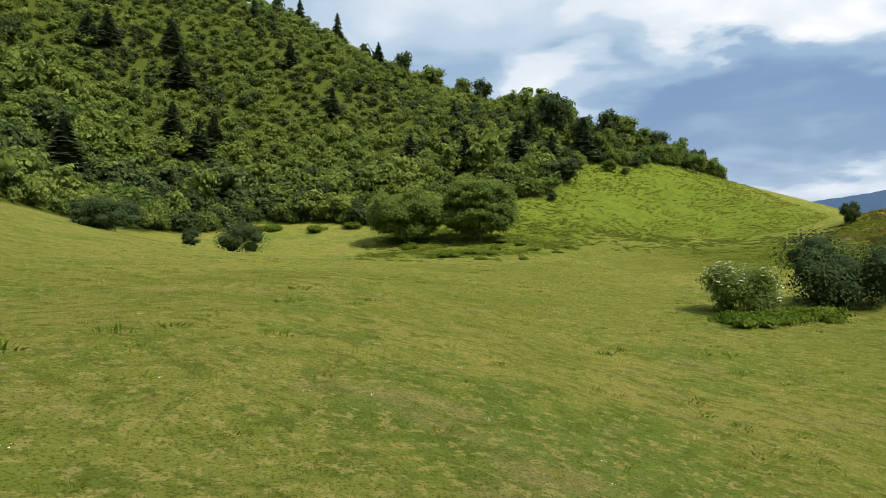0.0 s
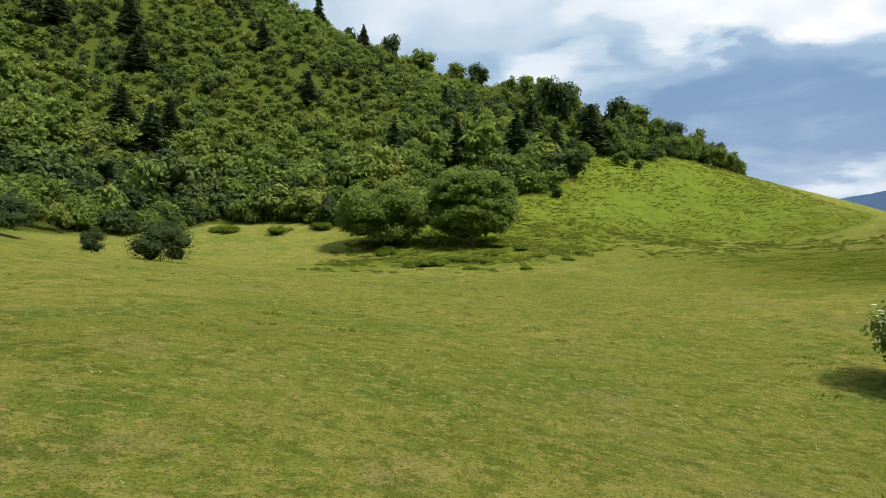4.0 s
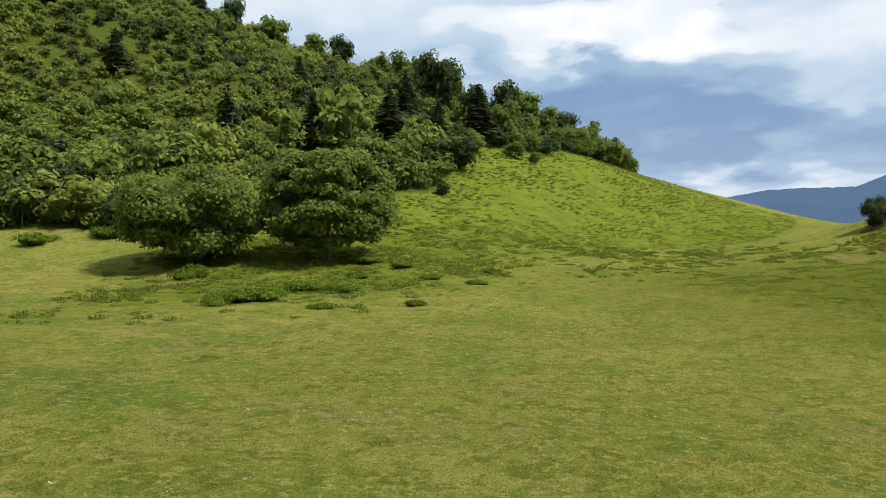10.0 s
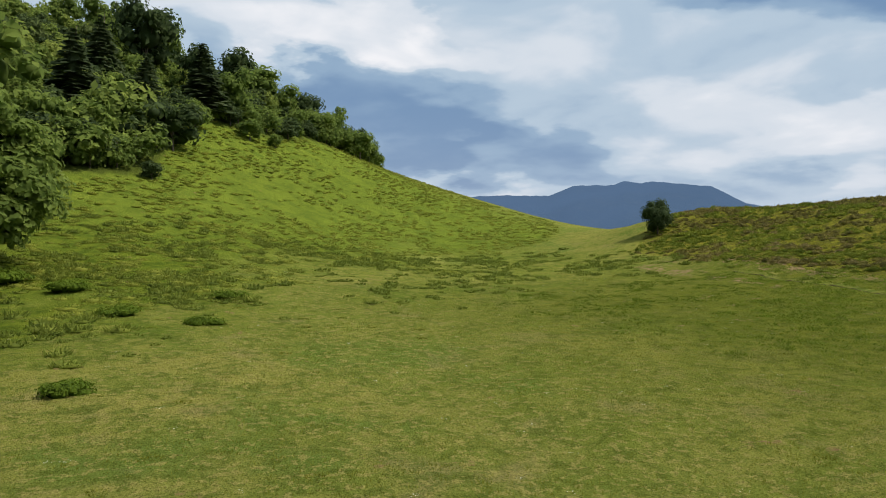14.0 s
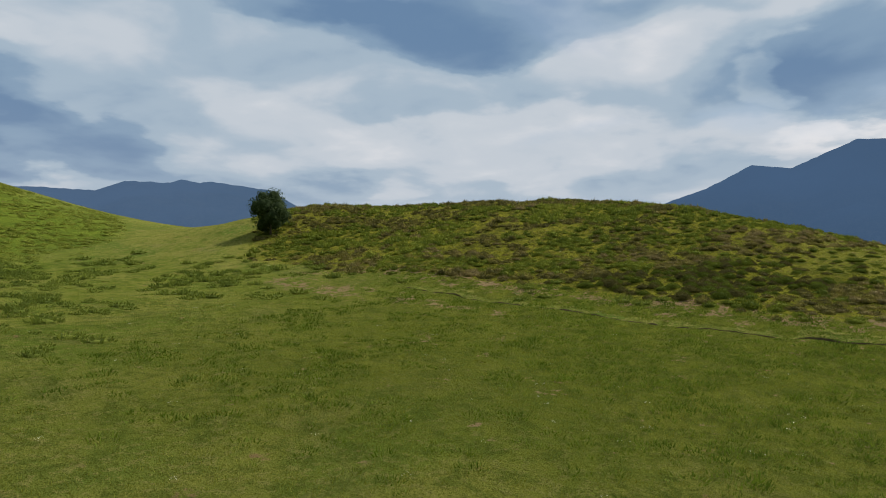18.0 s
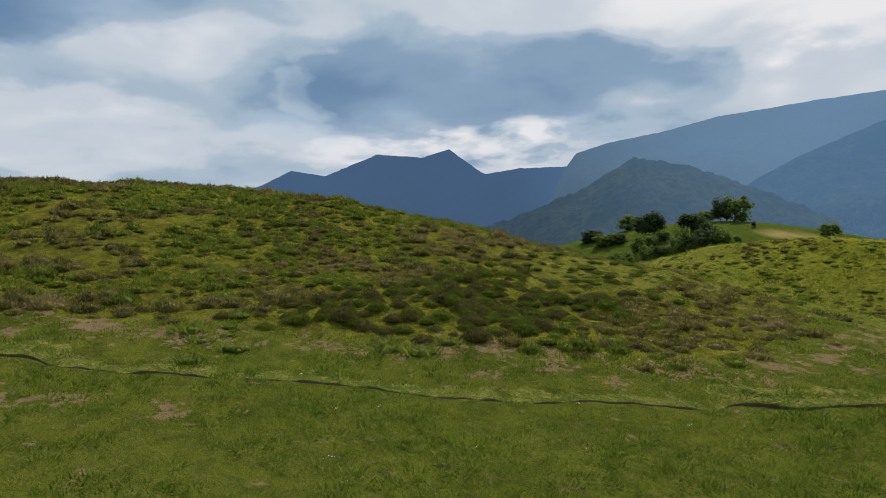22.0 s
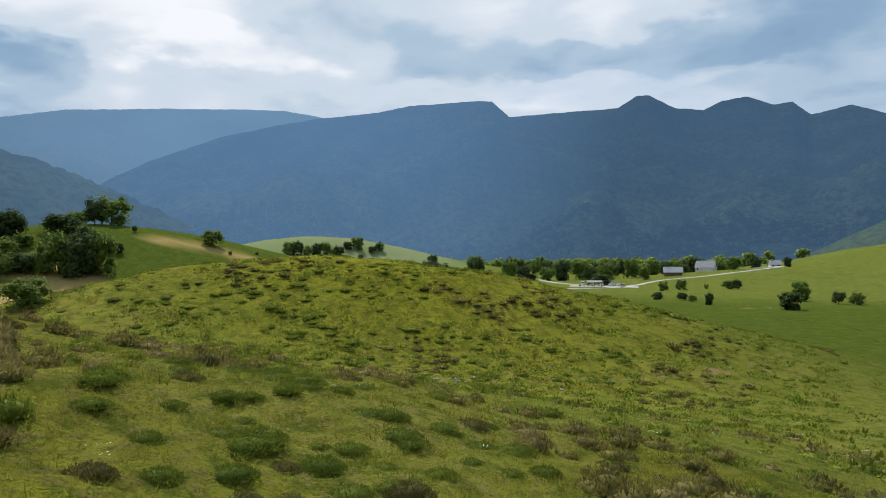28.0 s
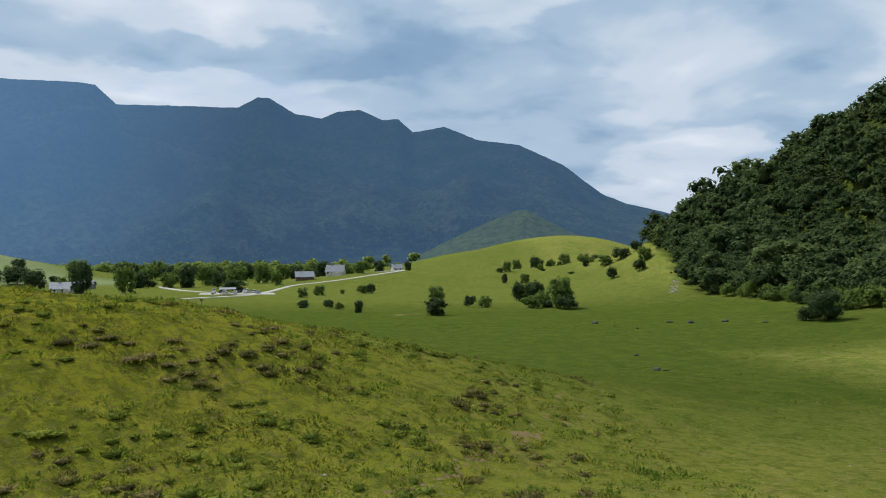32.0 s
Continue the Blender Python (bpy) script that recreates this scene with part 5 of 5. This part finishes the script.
def make_stones():
    kinds = [stone_mesh(900 + k, 0.28 + 0.09 * k) for k in range(4)]
    sombre = [stone_mesh(910 + k, 0.25 + 0.1 * k, M_PEAT) for k in range(4)]
    rng = np.random.default_rng(93)
    for group, spots in (("pale stones beside the track", [(112.2, 74.9, 0.28), (104.2, 69.5, 0.30), (103.6, 69.8, 0.2), (102.8, 69.1, 0.36), (102.3, 68.8, 0.25), (103.2, 68.6, 0.22), (102.4, 67.3, 0.34), (96.6, 65.1, 0.32), (111, 66, 0.22), (99, 60, 0.14), (105.5, 64.0, 0.16),
                                                             (120, 61, 0.25)]),
                         ("rocks in the pasture", [(40.6, -88, 1.1), (56.5, -7, 0.8), (52.8, -25, 0.5), (22, -84, 0.9), (18, -80, 1.0), (10, -78, 1.0), (55.5, -6, 0.5), (35, -72, 0.5), (4, -70, 0.7)]),
                         ("rubble of the rock slide", [(-16.0 - 0.45 * u + rng.normal() * 0.9, -170 - u + rng.normal() * 0.9, rng.uniform(0.25, 0.8)) for u in np.linspace(0, 24, 40)])):
        for x, y, r in spots:
            r *= 0.7 if group.startswith("pale") else 1.0
            dark = group == "rocks in the pasture"
            ob = new("stone", (sombre if dark else kinds)[int(rng.integers(4))])
            ob.matrix_basis = pose(x, y, float(height(x, y)) + r * 0.12, rng.uniform(-12, 12), rng.uniform(-12, 12), rng.uniform(0, 360)) @ Matrix.Diagonal((r, r, r, 1))
            tagged(ob, "low dark lichened rock in the pasture" if dark else "pale grey weathered stone lying in the grass", "stone", group)


make_stones()


# ---------------------------------------------------------------- small plants of the ground
def sprays(rng, n, wide, high, size, lean=0.5, blade=0.35, stray=0.35):
    """Upright sprays of a low shrub: triangles on a dome."""
    a, r = rng.uniform(0, 2 * math.pi, n), np.sqrt(rng.uniform(0, 1, n))
    base = np.stack([r * np.cos(a) * wide * 0.5, r * np.sin(a) * wide * 0.5, high * (1 - r * r) * rng.uniform(0.2, 0.85, n)], 1)
    out = np.stack([np.cos(a) * lean * r, np.sin(a) * lean * r, np.ones(n)], 1) + rng.normal(size=(n, 3)) * stray
    out /= np.linalg.norm(out, axis=1, keepdims=True)
    side = np.cross(out, rng.normal(size=(n, 3)))
    side /= np.linalg.norm(side, axis=1, keepdims=True)
    s = size * rng.uniform(0.6, 1.4, (n, 1))
    v = np.stack([base - side * s * blade, base + side * s * blade, base + out * s * 1.3], 1)
    return v.reshape(-1, 3), np.arange(n * 3).reshape(n, 3)


def dome(wide, high, rng):
    """The dense inside of a low shrub."""
    v, f = ico(1)
    v = v * (wide * 0.40, wide * 0.40, high * 0.50) * (1 + rng.normal(size=(len(v), 1)) * 0.1) + (0, 0, high * 0.12)
    return v, f


def shrub_proto(seed, n, wide, high, size, lean=0.5, core=True, blade=0.35, stray=0.35):
    rng = np.random.default_rng(seed)
    v, f = sprays(rng, n, wide, high, size, lean, blade, stray)
    if core:
        dv, df = dome(wide, high, rng)
        v, f = np.concatenate([v, dv]), np.concatenate([f, df + len(v)])
    return v, f


def make_heath():
    rng = np.random.default_rng(31)
    x, y = scatter(rng, 66, 156, 86, 182, 0.80)
    cover = heath_cover(x, y)
    clump = 0.6 * value_noise(x / 2.4 + 11, y / 1.8) + 0.4 * value_noise(x / 7.0, y / 6.0 + 5)
    # winding grassy lanes between the clumps
    lane = np.minimum(np.abs(value_noise(x / 3.4 + 2, y / 3.4) - 0.5), np.abs(value_noise(x / 5.5 + 31, y / 5.5 + 7) - 0.5))
    ok = rng.random(len(x)) < np.clip(lane * 26 - 0.1, 0.08, 1.0) * np.clip((clump - 0.10) * 4.0, 0.5, 1.0) * cover * (1 - 0.35 * np.clip((x - 80) / 8, 0, 1) * np.clip((113 - y) / 10, 0, 1))
    x, y, clump = x[ok], y[ok], clump[ok]
    size = rng.uniform(0.32, 0.86, len(x)) + 0.6 * np.clip(clump - 0.35, 0, 0.5)
    flank = np.clip((x - 80) / 8, 0, 1) * np.clip((113 - y) / 10, 0, 1)
    size = size * (1 - 0.2 * flank * rng.random(len(x)))
    # the flank that the walk skims
    near = edge_distance(x, y, [(76, 122), (80, 115), (86, 108), (92, 100)])
    order = np.argsort(near)
    close = np.zeros(len(x), bool)
    close[order[:290]] = True
    kinds = [new("heather_shrub", mesh_from("heather_shrub", *shrub_proto(700 + k, 1300, 1.3, 0.36, 0.058, 0.8, blade=0.26, stray=0.75), M_HEATH if k % 2 else M_BILBERRY)) for k in range(6)]
    for k, ob in enumerate(kinds):
        tagged(ob, "low brown-green heather shrub on the grassy mound" if k % 2 else "low fresh green bilberry shrub on the grassy mound", "heather" if k % 2 else "bilberry", "shrubs on the mound")
    for i, (px, py, s, low) in enumerate(zip(x[close], y[close], size[close], flank[close])):
        thing = kinds[i] if i < 6 else kinds[int(2 * (i % 3)) if low > 0.5 and i % 5 else i % 6].copy()
        if i >= 6:
            scene.collection.objects.link(thing)
        stand(thing, px, py, rng.uniform(0, 360), s, 0.05, rng.uniform(0.95, 1.8) * (1 - 0.4 * low))
    green = value_noise(x / 4 + 3, y / 4) + rng.normal(size=len(x)) * 0.12 < 0.47
    middle = ~close & (near < 20)
    fine = [shrub_proto(740 + k, 260, 1.3, 0.34, 0.090, 0.8, blade=0.32, stray=0.7) for k in range(7)]
    protos = [shrub_proto(720 + k, 64, 1.3, 0.32, 0.16, 0.8, stray=0.6) for k in range(7)]
    for name, g, mat, label in (("heather", ~green, M_HEATH, "brown-green heather covering the mound"), ("bilberry", green, M_BILBERRY, "fresh green bilberry among the heather")):
        for zone, shapes in ((middle, fine), (~close & ~middle, protos)):
            m = zone & g
            tagged(new(name, joined(name, rng, shapes, x[m], y[m], size[m], mat, 0.04, (0.95, 1.8))), label, name, kind="stuff")


def make_bracken():
    rng = np.random.default_rng(41)
    x, y = scatter(rng, -15, 128, 122, 300, 1.2)
    ok = (slope_cover(x, y) > 0.25) & ~inside(x, y, FOREST) & (rng.random(len(x)) < np.clip(value_noise(x / 5.0, y / 5.0) * 1.5 - 0.1, 0.1, 0.95)) & (edge_distance(x, y, SADDLE_TRACK) > 4)
    x, y = x[ok], y[ok]
    protos = [shrub_proto(760 + k, 60, 1.5, 0.46, 0.15, 1.1) for k in range(6)]
    tagged(new("bracken", joined("bracken", rng, protos, x, y, rng.uniform(0.5, 1.3, len(x)), M_BRACKEN, 0.10, (0.4, 0.95))), "bright yellow-green bracken on the sunny slope", "bracken", kind="stuff")
    # darker tufts low on the slope
    u, v = scatter(rng, -18, 92, 112, 182, 1.05)
    m = (rng.random(len(u)) < foot_cover(u, v) * np.clip(value_noise(u / 4, v / 3) * 2.6 - 0.45, 0.12, 1.0)) & ~inside(u, v, FOREST)
    tagged(new("low_scrub", joined("low_scrub", rng, [shrub_proto(780 + k, 60, 1.4, 0.30, 0.19, 0.9) for k in range(6)], u[m], v[m], rng.uniform(0.45, 1.25, m.sum()), M_SCRUB, 0.05, (0.5, 1.2))),
           "dark green low scrub at the foot of the slope", "scrub", kind="stuff")


def make_tussocks():
    rng = np.random.default_rng(51)
    x, y = scatter(rng, 76, 190, -20, 96, 0.85)
    d = np.hypot((x - 124) / 1.5, y - 52)
    ok = (lay(x, y) > 5.0) & (rng.random(len(x)) < np.clip(value_noise(x / 4.5, y / 2.8) * 1.9 - 0.85 + 0.75 * np.exp(-(((x - 114) / 17) ** 2 + ((y - 60) / 14) ** 2)), 0.02, 0.8)) & (heath_cover(x, y) < 0.1)
    protos = [shrub_proto(800 + k, 60, 1.2, 0.34, 0.15) for k in range(5)]
    brown = ok & (value_noise(x / 6 + 5, y / 6) > 0.5)
    for m, mat, label in ((ok & ~brown, M_BILBERRY, "green bilberry tussocks scattered over the grassy mound"), (brown, M_HEATH, "brown heather tussocks scattered over the grassy mound")):
        tagged(new("tussocks", joined("tussocks", rng, protos, x[m], y[m], 0.22 + 1.1 * rng.random(m.sum()) ** 2, mat, 0.04, (0.4, 0.95))), label, "tussocks", kind="stuff")
    u, v = scatter(rng, 78, 175, 5, 96, 0.62)
    m = (lay(u, v) > 4.5) & (heath_cover(u, v) < 0.3) & (rng.random(len(u)) < np.clip(value_noise(u / 5, v / 3) * 1.5 - 0.2, 0.1, 0.8) * np.clip(1.4 - np.hypot((u - 118) / 45, (v - 56) / 32), 0, 1))
    protos = [shrub_proto(860 + k, 18, 0.7, 0.18, 0.12, 0.8, False) for k in range(6)]
    dim = value_noise(u / 1.7 + 9, v / 1.3) > 0.5
    for pick, mat, label in ((m & ~dim, M_TUFT, "low yellow-green tufts covering the grassy mound"), (m & dim, M_LUSH, "low darker green tufts covering the grassy mound")):
        tagged(new("rank_grass", joined("rank_grass", rng, protos, u[pick], v[pick], rng.uniform(0.5, 1.5, pick.sum()), mat, 0.02, (0.5, 1.2))), label, "grass", kind="stuff")
    u, v = scatter(rng, 40, 84, 94, 138, 0.5)
    m = (heath_cover(u, v) < 0.6) & (edge_distance(u, v, RUT) > 0.35) & (rng.random(len(u)) < np.clip(value_noise(u / 2.2, v / 1.6) * 2.2 - 0.5, 0.05, 0.85) * np.clip((u - 42) / 14, 0, 1))
    protos = [shrub_proto(880 + k, 30, 0.55, 0.10, 0.07, 0.9, False, 0.20) for k in range(6)]
    tagged(new("rank_grass", joined("rank_grass", rng, protos, u[m], v[m], rng.uniform(0.5, 1.9, m.sum()), M_LUSH, 0.01, (0.6, 1.2))), "small rough tufts beside the cattle rut", "grass", kind="stuff")
    u, v = scatter(rng, -12, 112, -92, 62, 1.5)
    m = (rng.random(len(u)) < np.clip(value_noise(u / 7 + 2, v / 7) * 1.5 - 0.55, 0.03, 0.6)) & (lay(u, v) < 9)
    protos = [shrub_proto(890 + k, 30, 0.9, 0.12, 0.11, 1.0, False, 0.25) for k in range(5)]
    tagged(new("rank_grass", joined("rank_grass", rng, protos, u[m], v[m], rng.uniform(0.4, 1.5, m.sum()), M_LUSH, 0.02, (0.5, 1.0))), "dark green rank tufts on the lower pasture", "grass", kind="stuff")
    u, v = scatter(rng, -60, 118, -10, 165, 1.5)
    m = (rng.random(len(u)) < np.clip(value_noise(u / 8, v / 8) * 1.3 - 0.5, 0.03, 0.5)) & (heath_cover(u, v) < 0.2) & (lay(u, v) < 11)
    protos = [shrub_proto(820 + k, 80, 0.7, 0.10, 0.075, 1.0, False, 0.16) for k in range(5)]
    tagged(new("rank_grass", joined("rank_grass", rng, protos, u[m], v[m], rng.uniform(0.25, 1.2, m.sum()) ** 1.3, M_TUFT, 0.02, (0.35, 0.8))), "ranker darker green grass tufts in the meadow", "grass", kind="stuff")


def make_lane_grass():
    """Short tufts in the lanes between the shrubs of the mound."""
    rng = np.random.default_rng(57)
    u, v = scatter(rng, 70, 118, 86, 150, 0.40)
    near = edge_distance(u, v, [(76, 122), (80, 115), (86, 108), (92, 100), (98, 92)])
    m = (heath_cover(u, v) > 0.2) & (rng.random(len(u)) < np.clip(value_noise(u / 1.6, v / 1.4) * 1.8 - 0.4, 0.05, 0.9) * np.clip(1.6 - near / 16, 0, 1))
    protos = [shrub_proto(840 + k, 30, 0.50, 0.08, 0.065, 0.9, False, 0.13) for k in range(6)]
    tagged(new("rank_grass", joined("rank_grass", rng, protos, u[m], v[m], rng.uniform(0.5, 1.4, m.sum()), M_TUFT, 0.01, (0.6, 1.3))), "short yellow-green tufts between the heather shrubs", "grass", kind="stuff")


MEADOW = [(-1, 12), (2, 36), (6, 60), (10, 84), (19, 104), (34, 118), (54, 122), (72, 116), (86, 100), (94, 78), (90, 52)]


def over_meadow(rng, count, spread):
    """Points strewn over the grazed meadow, thinning out from its middle line."""
    line = np.array(MEADOW, float)
    t = rng.uniform(0, len(line) - 1, count)
    i = np.minimum(t.astype(int), len(line) - 2)
    f = (t - i)[:, None]
    p = line[i] * (1 - f) + line[i + 1] * f + rng.normal(size=(count, 2)) * spread
    return p[:, 0], p[:, 1]


def make_grass():
    rng = np.random.default_rng(61)
    x, y = over_meadow(rng, 125000, 17.0)
    ok = rut_far(x, y)
    x, y = x[ok], y[ok]
    n = len(x)
    z = height(x, y)
    a = rng.uniform(0, 2 * math.pi, (n, 3))
    s = rng.uniform(0.035, 0.11, (n, 3)) * (0.6 + 0.9 * value_noise(x / 3, y / 3))[:, None]
    ox, oy = rng.normal(size=(n, 3)) * 0.06, rng.normal(size=(n, 3)) * 0.06
    lx, ly = rng.normal(size=(n, 3)) * 0.6 * s, rng.normal(size=(n, 3)) * 0.6 * s
    bx, by = x[:, None] + ox, y[:, None] + oy
    w = 0.007 + s * 0.06
    v = np.stack([np.stack([bx - np.cos(a) * w, by - np.sin(a) * w, z[:, None] + 0 * a - 0.03], -1), np.stack([bx + np.cos(a) * w, by + np.sin(a) * w, z[:, None] + 0 * a - 0.03], -1),
                  np.stack([bx + lx, by + ly, z[:, None] + s], -1)], 2).reshape(-1, 3)
    tagged(new("grass", mesh_from("grass", v, np.arange(n * 9).reshape(-1, 3), M_GRASS)), "short grazed green meadow grass", "grass", kind="stuff")
    # clover and daisies
    k = 900
    x, y = over_meadow(rng, k, 22.0)
    z = height(x, y)
    b = np.linspace(0, 2 * math.pi, 5, endpoint=False)
    m = 6
    cx, cy = (x[:, None] + rng.normal(size=(k, m)) * 0.09).ravel(), (y[:, None] + rng.normal(size=(k, m)) * 0.09).ravel()
    cz, r = np.repeat(z, m) + 0.07, rng.uniform(0.008, 0.022, (k * m, 1))
    ring = np.stack([cx[:, None] + r * np.cos(b), cy[:, None] + r * np.sin(b), cz[:, None] + 0 * b + rng.normal(size=(k * m, 5)) * 0.006], -1)
    f = np.arange(k * m * 5).reshape(-1, 5)
    tagged(new("clover_flowers", mesh_from("clover_flowers", ring.reshape(-1, 3), np.concatenate([f[:, [0, 1, 2]], f[:, [0, 2, 3]], f[:, [0, 3, 4]]]), M_FLOWER)), "small white clover flowers in the grass", "flowers", kind="stuff")


def rut_far(x, y):
    return edge_distance(x, y, RUT) > 0.4


def make_rut():
    """A worn cattle rut: a cut face and the turf lip above it."""
    line = [Vector((*p, 0)) for p in RUT[1:11]]
    pts = []
    for a, b in zip(line, line[1:]):
        n = max(3, int((b - a).length / 0.22))
        pts += [a.lerp(b, k / n) for k in range(n)]
    for _ in range(30):
        pts = [pts[0]] + [(p + q * 2 + r) / 4 for p, q, r in zip(pts, pts[1:], pts[2:])] + [pts[-1]]
    thing = tagged(new("cattle_rut"), "worn cattle rut with a dark cut face below a turf lip", "rut", kind="structure")
    X, Y = np.array([p.x for p in pts]), np.array([p.y for p in pts])
    d = np.gradient(X), np.gradient(Y)
    ln = np.hypot(*d)
    nx, ny = -d[1] / ln, d[0] / ln
    nx, ny = np.where(nx < 0, -nx, nx), np.where(nx < 0, -ny, ny)
    wob = rough(X * 0 + np.arange(len(X)) * 0.22, Y * 0 + 4.0, 1.6, 4)
    hi = np.clip(0.05 + 0.16 * rough(np.arange(len(X)) * 0.22, X * 0 + 9.0, 2.0, 4), 0.0, 0.10) * 0.55
    ends = np.minimum(1, np.minimum(np.arange(len(X)), np.arange(len(X))[::-1]) / 12)
    hi = hi * ends * np.clip(rough(np.arange(len(X)) * 0.22, X * 0 + 31.0, 2.6, 3) * 5 + 0.65, 0, 1)
    gone = -0.03 * (1 - np.clip(hi / 0.010, 0, 1))

    def rows(offsets):
        V = []
        for off, up in offsets:
            px, py = X + nx * (off + wob * 0.5), Y + ny * (off + wob * 0.5)
            V.append(np.stack([px, py, height(px, py) + up(hi) + gone + rough(px, py, 0.5, 2) * 0.05], 1))
        n = len(X)
        V = np.concatenate(V)
        i = (np.arange(len(offsets) - 1)[:, None] * n + np.arange(n - 1)).ravel()
        return V, np.stack([i, i + 1, i + n + 1, i + n], 1)
    for name, offsets, mat in (("cut_face", [(-0.02, lambda h: h * 0 - 0.35), (0.0, lambda h: h * 0.2 - 0.03), (0.03, lambda h: h * 0.6 - 0.01), (0.09, lambda h: h * 1.0 - 0.01)], M_EARTH_DARK),
                               ("cut_face", [(0.90, lambda h: h * 0 - 0.3), (0.93, lambda h: h * 0.9), (0.97, lambda h: h * 1.1), (1.0, lambda h: h * 1.3)], M_EARTH_DARK),
                               ("turf_lip", [(0.03, lambda h: h * 0.75), (0.06, lambda h: h * 1.0 + 0.01), (0.4, lambda h: h * 1.0 + 0.01), (0.92, lambda h: h * 0.8), (0.94, lambda h: h * 1.4 + 0.005), (1.3, lambda h: h * 1.2), (1.9, lambda h: h * 0.4 - 0.03), (2.6, lambda h: h * 0 - 0.1)], M_GROUND)):
        new(name, mesh_from(name, *rows(offsets), mat, True)).parent = thing


M_EARTH_DARK = plain_material("peaty_earth", (0.072, 0.050, 0.028), (0.120, 0.088, 0.050), 3.0, 0.95, 0.8)
make_rut()
make_heath()
make_bracken()
make_tussocks()
make_lane_grass()
make_grass()
